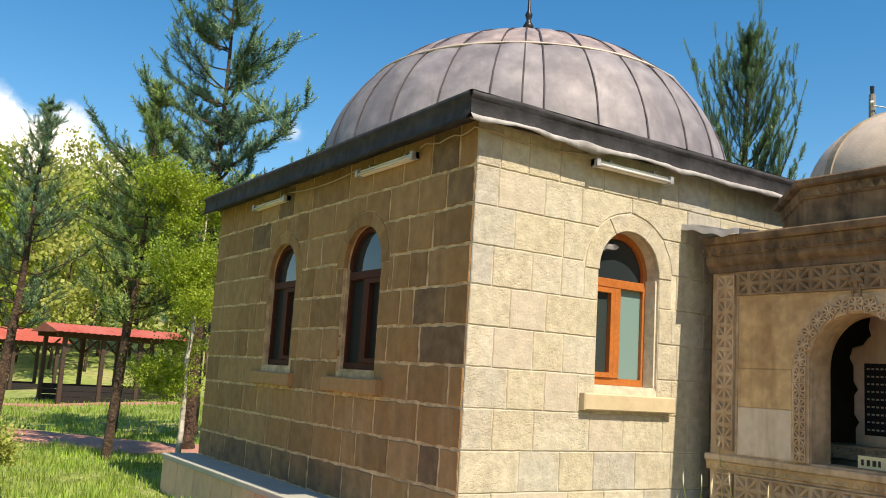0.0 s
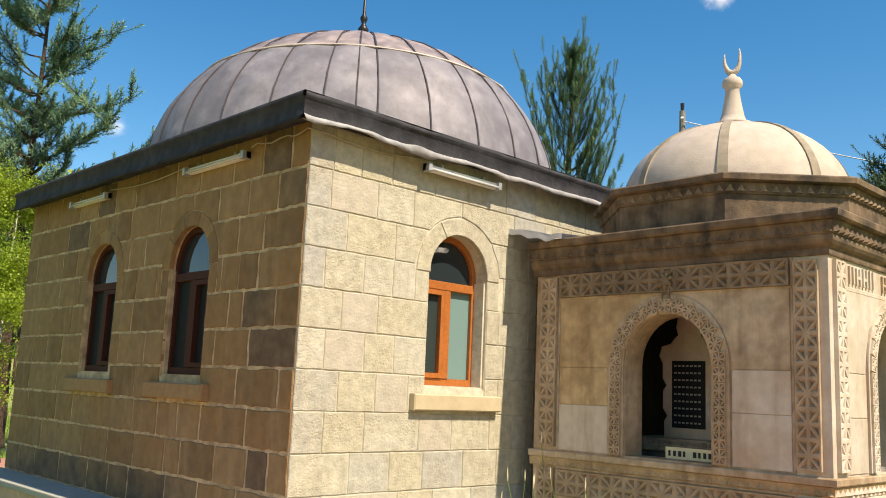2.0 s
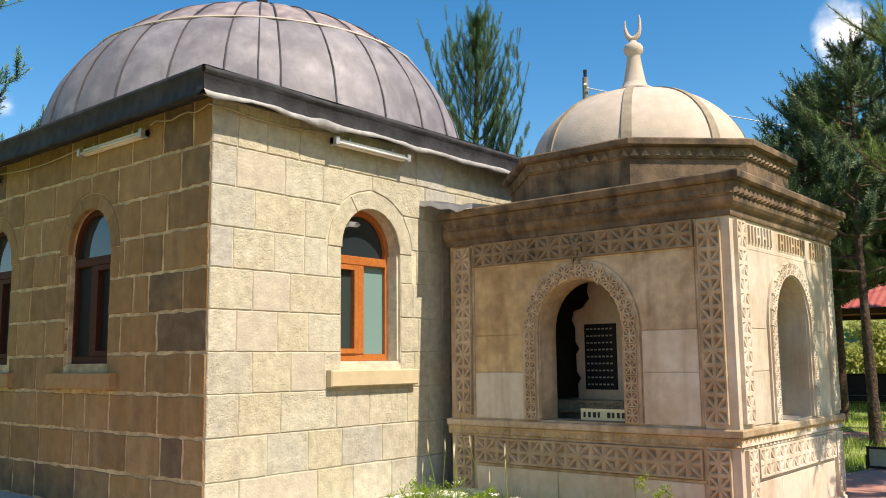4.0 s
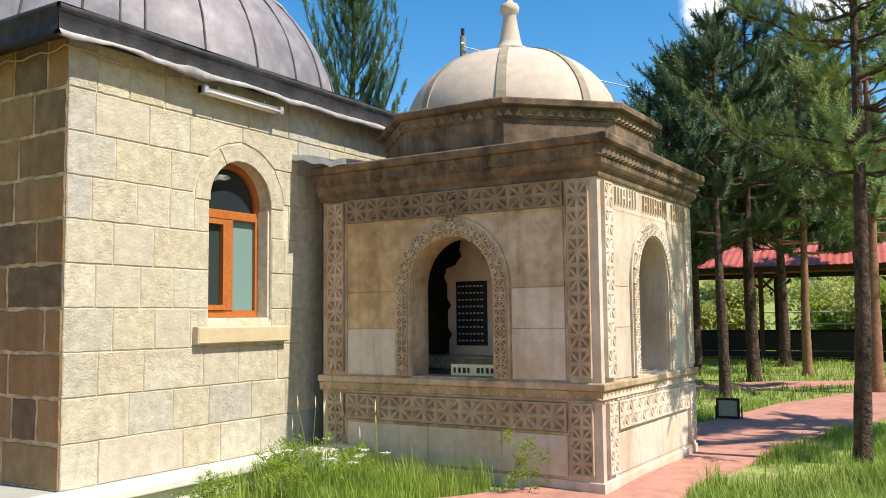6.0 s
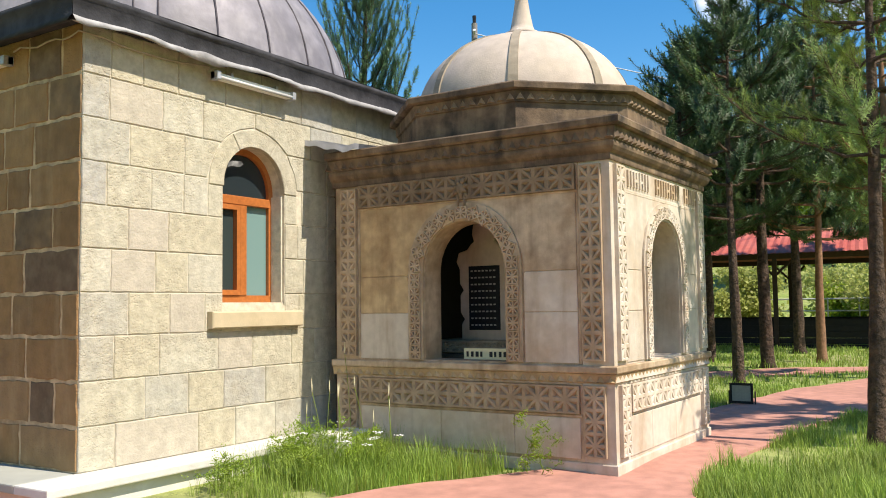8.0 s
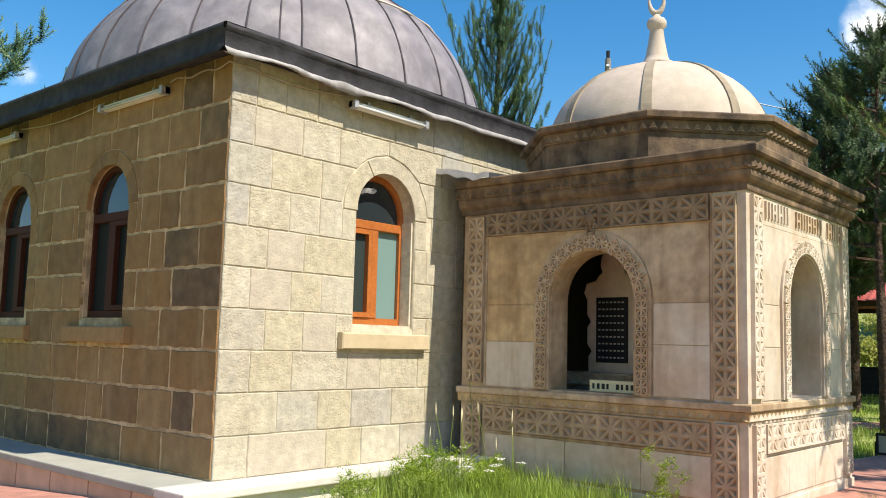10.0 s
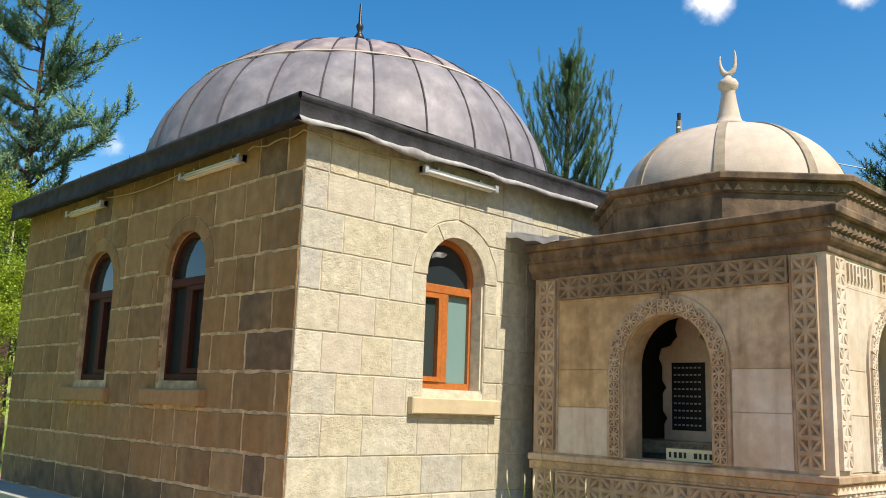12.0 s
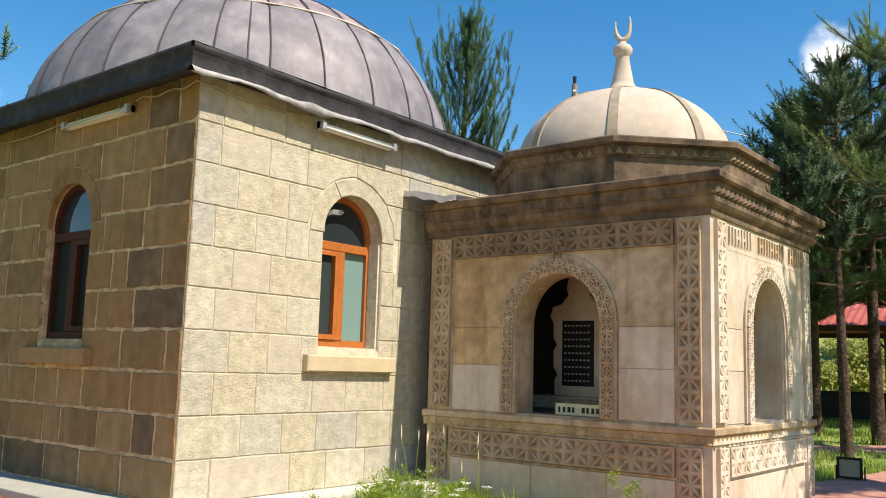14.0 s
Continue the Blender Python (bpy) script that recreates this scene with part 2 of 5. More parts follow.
m_black = mat("black_granite", (0.018, 0.02, 0.024), 0.2, 40, 0.25, 0, spec=0.5)
m_grey_letter = mat("faded_letters", (0.33, 0.34, 0.33), 0.1, 20, 0.7, 0)
m_sign = mat("cream_enamel", (0.72, 0.66, 0.42), 0.06, 20, 0.4, 0)
m_ink = mat("black_paint", (0.02, 0.02, 0.02), 0.1, 20, 0.6, 0)
m_plinth_top = mat("white_render", (0.62, 0.60, 0.55), 0.08, 8, 0.8, 0.3, 40, alt=(0.52, 0.50, 0.45), alt_scale=2.2, alt_amount=0.5)
m_plinth_grey = mat("grey_slab", (0.38, 0.385, 0.34), 0.08, 8, 0.85, 0.2, 40, alt=(0.29, 0.295, 0.26), alt_scale=2, spec=0.15)
m_clad = mat("pink_cladding", (0.56, 0.39, 0.28), 0.1, 6, 0.75, 0.2, 40, alt=(0.40, 0.27, 0.19), alt_scale=1.6, alt_amount=0.5, spread=0.1)
m_path = mat("pink_concrete", (0.46, 0.225, 0.175), 0.18, 5, 0.9, 0.4, 60, alt=(0.36, 0.175, 0.135), alt_scale=0.8, alt_amount=0.6)
m_soil = mat("lawn_soil", (0.21, 0.28, 0.065), 0.35, 3.0, 0.95, 0.8, 12, alt=(0.33, 0.30, 0.14), alt_scale=0.3, alt_amount=0.8, dist=0.05)
m_grass = mat("grass_blade", (0.24, 0.37, 0.06), 0.25, 1.2, 0.6, 0, alt=(0.29, 0.35, 0.08), alt_scale=0.5, alt_amount=0.8, spread=0.3, trans=0.35, island=True)
m_bark = mat("pine_bark", (0.105, 0.066, 0.045), 0.5, 14, 0.95, 1.0, 18, alt=(0.04, 0.03, 0.025), alt_scale=9, alt_amount=0.8, dist=0.1)
m_bark_red = mat("young_pine_bark", (0.24, 0.13, 0.075), 0.3, 14, 0.9, 0.6, 30, dist=0.02)
m_birch = mat("birch_bark", (0.60, 0.56, 0.49), 0.3, 10, 0.8, 0.4, 30, alt=(0.14, 0.11, 0.09), alt_scale=6, alt_amount=0.9)
m_needle = mat("pine_needles", (0.14, 0.24, 0.08), 0.3, 1.5, 0.45, 0, alt=(0.27, 0.36, 0.09), alt_scale=0.7, alt_amount=0.8, spread=0.35, trans=0.25, island=True)
m_needle_light = mat("light_green_needles", (0.20, 0.31, 0.08), 0.3, 1.5, 0.45, 0, alt=(0.33, 0.40, 0.10), alt_scale=1.2, alt_amount=0.8, spread=0.35, trans=0.3, island=True)
m_needle_blue = mat("blue_green_needles", (0.14, 0.25, 0.145), 0.3, 1.5, 0.45, 0, alt=(0.19, 0.30, 0.13), alt_scale=0.7, alt_amount=0.8, spread=0.35, trans=0.25, island=True)
# Grove pines: the shade on their near sides is put into darker needles.
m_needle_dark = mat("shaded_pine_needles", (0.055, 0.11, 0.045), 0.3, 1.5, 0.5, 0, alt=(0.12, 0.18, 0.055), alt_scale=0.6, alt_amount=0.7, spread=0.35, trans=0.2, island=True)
m_leaf = mat("fresh_leaves", (0.30, 0.40, 0.04), 0.25, 1.5, 0.5, 0, alt=(0.18, 0.31, 0.035), alt_scale=0.8, alt_amount=0.7, spread=0.3, trans=0.45, island=True)
m_leaf_yellow = mat("spring_leaves", (0.42, 0.45, 0.13), 0.2, 1.0, 0.6, 0, alt=(0.30, 0.36, 0.08), alt_scale=0.3, alt_amount=0.7, spread=0.25, trans=0.45, island=True)
m_roof_red = mat("red_roof_sheet", (0.42, 0.085, 0.06), 0.12, 4, 0.6, 0.2, 20, alt=(0.5, 0.17, 0.13), alt_scale=0.8, alt_amount=0.6)
m_post = mat("brown_timber", (0.055, 0.034, 0.024), 0.2, 10, 0.8, 0.3, 30)
# Parapet boards: tree shade is put into their near-black colour.
m_boards_shaded = mat("shaded_dark_boards", (0.016, 0.014, 0.014), 0.2, 8, 0.85, 0.3, 20)
m_wire = mat("white_wire", (0.55, 0.56, 0.58), 0.05, 10, 0.6, 0)
m_pole = mat("weathered_pole", (0.24, 0.22, 0.20), 0.2, 10, 0.9, 0.4, 30)
m_lens = mat("lamp_lens", (0.42, 0.42, 0.34), 0.1, 30, 0.35, 0)
m_inside = mat("plastered_inside", (0.35, 0.33, 0.30), 0.08, 6, 0.9, 0.2, 40)
m_dark_iron = mat("dark_bronze", (0.045, 0.04, 0.04), 0.15, 20, 0.4, 0, metal=0.7)


def glass(name, tint, rough):
    m = bpy.data.materials.new(name)
    m.use_nodes = True
    b = m.node_tree.nodes["Principled BSDF"]
    b.inputs["Base Color"].default_value = (*tint, 1)
    b.inputs["Roughness"].default_value, b.inputs["IOR"].default_value = rough, 1.5
    b.inputs["Specular IOR Level"].default_value = 0.6
    return m


m_glass = glass("window_glass", (0.03, 0.045, 0.045), 0.05)
m_frost = glass("frosted_glass", (0.16, 0.27, 0.26), 0.25)
# Near-black matt panes in place of dark glass; they mirror almost nothing.
m_dark_pane = mat("dark_matt_pane", (0.012, 0.015, 0.015), 0.2, 40, 0.6, 0, spec=0.15)
m_glass_blue = glass("sky_tinted_glass", (0.02, 0.03, 0.035), 0.03)


# ---- building blocks ----
def thing(name, label, category, at=(0, 0, 0), group="", kind=""):
    ob = new(name)
    ob.location = at
    return tagged(ob, label, category, group, kind)


def part(name, bm, material, parent=None, label="", smooth=False):
    me = bpy.data.meshes.new(name)
    bm.normal_update()
    bm.to_mesh(me)
    bm.free()
    me.materials.append(material)
    if smooth:
        me.shade_smooth()
    ob = new(name, me)
    if parent:
        ob.parent = parent
        base = Vector((0, 0, 0))
        up = parent
        while up:
            base += up.location
            up = up.parent
        ob.location = -base
    if label:
        ob["label"] = label
    return ob


def raw(name, verts, faces, material, parent=None, smooth=False):
    me = bpy.data.meshes.new(name)
    me.from_pydata(verts, [], faces)
    me.materials.append(material)
    if smooth:
        me.shade_smooth()
    ob = new(name, me)
    ob.parent = parent
    return ob


def box(bm, x0, x1, y0, y1, z0, z1, bevel=0.0):
    m = Matrix.LocRotScale(((x0 + x1) / 2, (y0 + y1) / 2, (z0 + z1) / 2), None, (abs(x1 - x0), abs(y1 - y0), abs(z1 - z0)))
    made = bmesh.ops.create_cube(bm, size=1, matrix=m)
    if bevel:
        edges = {e for v in made["verts"] for e in v.link_edges}
        bmesh.ops.bevel(bm, geom=list(edges), offset=bevel, segments=2, affect="EDGES", profile=0.6)
    return bm


def boxes(*dims, bevel=0.0):
    bm = bmesh.new()
    for d in dims:
        box(bm, *d, bevel=bevel)
    return bm


def prism(bm, poly, put, d0, d1, inset=0.0, proud=0.0):
    """A plane outline in (u, z) made solid between the depths d0 (back) and d1 (front); put(u, d, z) gives the place. With inset, the front is chamfered."""
    n = len(poly)
    back = [bm.verts.new(put(u, d0, z)) for u, z in poly]
    mid = [bm.verts.new(put(u, d1, z)) for u, z in poly]
    cu, cz = sum(p[0] for p in poly) / n, sum(p[1] for p in poly) / n
    for i in range(n):
        bm.faces.new((back[i], back[(i + 1) % n], mid[(i + 1) % n], mid[i]))
    if inset:
        front = []
        for u, z in poly:
            du, dz = cu - u, cz - z
            front.append(bm.verts.new(put(u + math.copysign(min(inset, abs(du)), du), d1 + proud, z + math.copysign(min(inset, abs(dz)), dz))))
        for i in range(n):
            bm.faces.new((mid[i], mid[(i + 1) % n], front[(i + 1) % n], front[i]))
        bm.faces.new(front)
    else:
        bm.faces.new(mid)
    bm.faces.new(back[::-1])


def finish(bm):
    bmesh.ops.recalc_face_normals(bm, faces=bm.faces)
    return bm


def lathe(profile, seg=32, at=(0, 0, 0), turn=0.0, a0=0.0, a1=360.0, cap=False):
    """A turned body from (radius, height) pairs."""
    bm = bmesh.new()
    full = a1 - a0 >= 360
    count = seg if full else seg + 1
    rings = []
    for r, z in profile:
        rings.append([bm.verts.new((at[0] + r * math.cos(radians(a0 + turn + (a1 - a0) * i / seg)), at[1] + r * math.sin(radians(a0 + turn + (a1 - a0) * i / seg)), at[2] + z)) for i in range(count)])
    for a, b in zip(rings, rings[1:]):
        for i in range(seg):
            j = (i + 1) % count
            bm.faces.new((a[i], a[j], b[j], b[i]))
    if cap:
        bm.faces.new(rings[0][::-1])
        bm.faces.new(rings[-1])
    return finish(bm)


def tube(points, radii, sides=8, bm=None):
    """A round bar along points, with a radius at each."""
    bm = bm or bmesh.new()
    pts = [Vector(p) for p in points]
    if not isinstance(radii, (list, tuple)):
        radii = [radii] * len(pts)
    rings = []
    side = None
    for i, p in enumerate(pts):
        d = (pts[min(i + 1, len(pts) - 1)] - pts[max(i - 1, 0)]).normalized()
        if side is None:
            side = d.orthogonal().normalized()
        side = (side - d * side.dot(d)).normalized()
        up = d.cross(side)
        rings.append([bm.verts.new(p + radii[i] * (math.cos(2 * math.pi * k / sides) * side + math.sin(2 * math.pi * k / sides) * up)) for k in range(sides)])
    for a, b in zip(rings, rings[1:]):
        for k in range(sides):
            bm.faces.new((a[k], a[(k + 1) % sides], b[(k + 1) % sides], b[k]))
    bm.faces.new(rings[0][::-1])
    bm.faces.new(rings[-1])
    return bm


def arch_top(half, spring, rise, u, cu):
    """Height of a slightly pointed arch over its springing, at u."""
    s = min(1.0, abs(u - cu) / half)
    return spring + rise * (1 - s ** 2.15) ** 0.5


def wall_pieces(u0, u1, z0, z1, holes):
    """Plane outlines that fill a wall but for arched holes (centre, half width, sill, springing, rise)."""
    out, at = [], u0
    for cu, half, sill, spring, rise in sorted(holes):
        out.append([(at, z0), (cu - half, z0), (cu - half, z1), (at, z1)])
        if sill > z0:
            out.append([(cu - half, z0), (cu + half, z0), (cu + half, sill), (cu - half, sill)])
        n = 20
        for i in range(n):
            a, b = cu - half * math.cos(math.pi * i / n), cu - half * math.cos(math.pi * (i + 1) / n)
            out.append([(a, arch_top(half, spring, rise, a, cu)), (b, arch_top(half, spring, rise, b, cu)), (b, z1), (a, z1)])
        at = cu + half
    out.append([(at, z0), (u1, z0), (u1, z1), (at, z1)])
    return out


def arched_wall(name, put, u0, u1, z0, z1, d0, d1, holes, material, parent=None):
    bm = bmesh.new()
    for poly in wall_pieces(u0, u1, z0, z1, holes):
        prism(bm, poly, put, d0, d1)
    bmesh.ops.remove_doubles(bm, verts=bm.verts, dist=1e-4)
    return part(name, finish(bm), material, parent)


def front_put(y):
    """u along +x, depth towards -y."""
    return lambda u, d, z: (u, y - d, z)


def side_put(x):
    """u along +y, depth towards -x."""
    return lambda u, d, z: (x - d, u, z)


# ---- ground ----
def ground_z(x, y):
    """The lawn lies 0.2 m under the hall's floor line, falls a little behind the hall and rises to hills all round."""
    fall = -0.22 - 0.33 * min(1.0, max(0.0, (y - 1.0) / 5.0)) * min(1.0, max(0.0, (6.0 - x) / 5.0))
    far = math.hypot(x - 3, y - 2)
    rise = 0.0
    if far > 42:
        s = (far - 42) / 60
        rise = 9.5 * s ** 1.2 * (1.0 + 0.12 * math.sin(0.9 + 5.0 * math.atan2(y - 2, x - 3)))
        rise = min(rise, 60) * (1 - 0.6 * max(0.0, math.cos(math.atan2(y - 2, x - 3) - radians(130))) ** 4)
    rough = 0.03 * noise.noise((x * 0.5, y * 0.5, 0.0)) if far > 9 else 0.0
    return fall + rise + rough + 0.02 * noise.noise((x * 1.3, y * 1.3, 4.0)) * (far > 4)


def sheet(name, xs, ys, material, lift=0.0):
    verts = [(x, y, ground_z(x, y) + lift) for y in ys for x in xs]
    w = len(xs)
    faces = [(j * w + i, j * w + i + 1, (j + 1) * w + i + 1, (j + 1) * w + i) for j in range(len(ys) - 1) for i in range(w - 1)]
    return raw(name, verts, faces, material, smooth=True)


def spaced():
    near = [i * 0.5 - 20 for i in range(81)]
    out, step, v = [], 0.6, 20.0
    while v < 900:
        step *= 1.16
        v += step
        out.append(v)
    return [-v for v in reversed(out)] + near + out


GX = [v + 3 for v in spaced()]
GY = [v + 3 for v in spaced()]
ground = tagged(sheet("ground", GX, GY, m_soil), "green spring lawn on bare soil rising to hills", "ground", kind="structure")


def strip(name, upper, lower, material, lift, label):
    """A flat slab of paving between two edges with as many corners each, 6 cm thick."""
    bm = bmesh.new()
    cols = []
    for (ax, ay), (bx, by) in zip(upper, lower):
        col = []
        for k in range(7):
            s = k / 6
            x, y = ax + (bx - ax) * s, ay + (by - ay) * s
            col.append(bm.verts.new((x, y, ground_z(x, y) + lift)))
        cols.append(col)
    for a, b in zip(cols, cols[1:]):
        for k in range(6):
            bm.faces.new((a[k], a[k + 1], b[k + 1], b[k]))
    made = bmesh.ops.extrude_face_region(bm, geom=list(bm.faces))
    bmesh.ops.translate(bm, verts=[v for v in made["geom"] if isinstance(v, bmesh.types.BMVert)], vec=(0, 0, -0.12))
    return tagged(part(name, finish(bm), material), label, "path", kind="structure")


def densify(points, n=6):
    out = []
    for (ax, ay), (bx, by) in zip(points, points[1:]):
        out += [(ax + (bx - ax) * k / n, ay + (by - ay) * k / n) for k in range(n)]
    return out + [points[-1]]


PATH_UP = [(-12, -3.6), (-3, -2.4), (1.0, -1.75), (1.9, -2.1), (2.5, -2.5), (3.2, -3.0), (6.1, -3.2), (7.6, -2.65), (9.6, -2.85), (11.7, -3.15), (17, -4.6), (28, -9)]
PATH_LOW = [(-12, -8.5), (-3, -8.0), (0.5, -6.2), (1.8, -4.7), (2.5, -4.2), (3.2, -4.05), (4.3, -4.05), (6.0, -4.2), (7.3, -4.35), (10.9, -5.0), (17, -6.6), (28, -11.5)]
strip("path_1", densify(PATH_UP), densify(PATH_LOW), m_path, 0.03, "pink concrete footpath worn and stained by rain")
strip("path_2", densify([(10.5, 1.4), (13.0, -0.6), (15.4, -2.6), (17.2, -4.6)]), densify([(11.6, 2.2), (14.2, 0.2), (16.6, -1.8), (18.6, -4.2)]), m_path, 0.03, "narrow pink footpath crossing the lawn")
strip("path_3", densify([(-14, 22.8), (-4, 20.6), (-0.5, 17.2), (1.6, 13.7), (5.0, 11.2), (12, 8.6)]), densify([(-14, 20.4), (-5, 18.0), (-1.6, 14.6), (0.6, 11.8), (4.2, 9.2), (11, 7.0)]), m_path, 0.03, "pink concrete footpath curving behind the stone hall")
strip("path_4", densify([(-12, 30.5), (0, 28.8), (10, 27.5)]), densify([(-12, 29.2), (0, 27.6), (10, 26.3)]), m_path, 0.03, "far pink footpath beside the picnic shelter")

# Added out of view: paving that throws warm light up the side wall.
strip("bounce_apron", densify([(-3.3, -3.2), (-3.3, 0.0), (-3.1, 3.4)]), densify([(-0.48, -3.0), (-0.48, 0.0), (-0.48, 3.4)]), m_path, 0.022, "unseen pink apron added to bounce warm light onto the hall")

# ---- stone hall ----
HX, HY, HT = 6.5, 6.8, 3.70
hall = thing("stone_hall", "cream and brown cut-stone hall with arched windows and lead dome", "building", (0, 0, 0))
WIN_F = [(1.975, 0.43, 1.345, 2.50, 0.44)]
WIN_L = [(2.06, 0.43, 1.345, 2.50, 0.44), (4.22, 0.43, 1.345, 2.50, 0.44)]
fp, lp = front_put(0.0), side_put(0.0)
wall_f = arched_wall("front_wall", fp, 0.008, HX, -0.6, HT, -0.45, -0.004, WIN_F, m_mortar, hall)
wall_l = arched_wall("side_wall", lp, 0.018, HY, -0.6, HT, -0.45, -0.002, WIN_L, m_mortar_brown, hall)
part("back_wall", boxes((0.45, HX, HY - 0.45, HY, -0.9, HT), (HX - 0.45, HX, 0.45, HY - 0.45, -0.9, HT)), m_brown_shaded, hall, "plain cut-stone rear walls")
part("inner_floor", boxes((0.45, HX - 0.45, 0.45, HY - 0.45, 0.0, 0.05)), m_inside, hall)

COURSES = 10
CH = 0.365
dice = random.Random(7)


def clip_ring(poly, cu, cz, r):
    """Cuts a rectangle by the outside of a circle; returns the outlines that remain."""
    (u0, z0), (u1, z1) = poly[0], poly[2]
    du, dz = max(u0 - cu, 0, cu - u1), max(z0 - cz, 0, cz - z1)
    if math.hypot(du, dz) >= r:
        return [poly]
    pts = []
    for (au, az), (bu, bz) in zip(poly, poly[1:] + poly[:1]):
        n = max(2, int(math.hypot(bu - au, bz - az) / 0.02))
        pts += [(au + (bu - au) * k / n, az + (bz - az) * k / n) for k in range(n)]
    keep = [math.hypot(u - cu, z - cz) >= r for u, z in pts]
    if not any(keep):
        return []
    if all(keep):
        return [poly]
    first = next(i for i in range(len(pts)) if keep[i] and not keep[i - 1])
    runs, cur = [], []
    for k in range(len(pts)):
        i = (first + k) % len(pts)
        if keep[i]:
            cur.append(pts[i])
        elif cur:
            runs.append(cur)
            cur = []
    if cur:
        runs.append(cur)
    out = []
    for run in runs:
        if len(run) < 4:
            continue
        a, b = math.atan2(run[-1][1] - cz, run[-1][0] - cu), math.atan2(run[0][1] - cz, run[0][0] - cu)
        d = (b - a + math.pi) % (2 * math.pi) - math.pi
        arc = [(cu + r * math.cos(a + d * k / 5), cz + r * math.sin(a + d * k / 5)) for k in range(1, 5)]
        thin = [p for i, p in enumerate(run) if i in (0, len(run) - 1) or p in poly]
        ring = thin + arc
        area = 0.5 * abs(sum(p[0] * q[1] - q[0] * p[1] for p, q in zip(ring, ring[1:] + ring[:1])))
        if area > 0.006:
            out.append(ring)
    return out


# upright joints of each course, from the corner outwards
JOINTS_FRONT = [(0.35, 1.25, 1.71, 2.26, 2.8), (0.65, 1.13, 1.56, 2.12, 2.63), (0.33, 0.80, 1.49, 1.94, 2.50), (0.47, 0.91, 1.32, 2.62), (0.29, 0.75, 1.12, 2.69),
                (0.46, 0.89, 2.60), (0.24, 0.70, 1.06, 2.66), (0.47, 1.07, 1.975, 2.70), (0.26, 0.82, 1.29, 1.975, 2.81), (0.27, 0.60, 0.99, 1.57, 2.06, 2.66)]
JOINTS_SIDE = [(0.80, 1.5, 2.16, 3.01, 3.5, 4.07, 4.93, 5.74), (0.32, 0.67, 1.23, 1.90, 2.23, 2.93, 3.60, 4.32, 5.04, 5.62), (0.73, 1.56, 2.02, 2.46, 3.03, 4.15, 4.7, 5.22, 6.20), (0.24, 0.95, 3.07, 3.73, 5.3, 6.26), (0.78, 1.4, 2.9, 3.56, 5.22, 5.74, 6.25),
               (0.38, 0.93, 1.19, 3.29, 5.00, 5.67, 6.09), (0.71, 1.05, 1.38, 2.75, 3.24, 4.9, 5.50, 6.28), (0.66, 1.11, 2.06, 3.10, 3.50, 4.22, 5.02, 5.49, 6.42), (0.46, 0.96, 1.53, 2.06, 2.80, 3.53, 4.22, 4.73, 5.40, 6.43), (0.28, 0.76, 1.29, 1.95, 2.49, 3.48, 4.03, 4.53, 5.1, 5.75)]


def ragged(poly, amp, step=0.075):
    """The outline with worn, slightly wandering edges."""
    out = []
    for (au, az), (bu, bz) in zip(poly, poly[1:] + poly[:1]):
        n = max(1, int(math.hypot(bu - au, bz - az) / step))
        for k in range(n):
            j = amp if k else amp * 0.6
            out.append((au + (bu - au) * k / n + dice.uniform(-j, j), az + (bz - az) * k / n + dice.uniform(-j, j)))
    return out


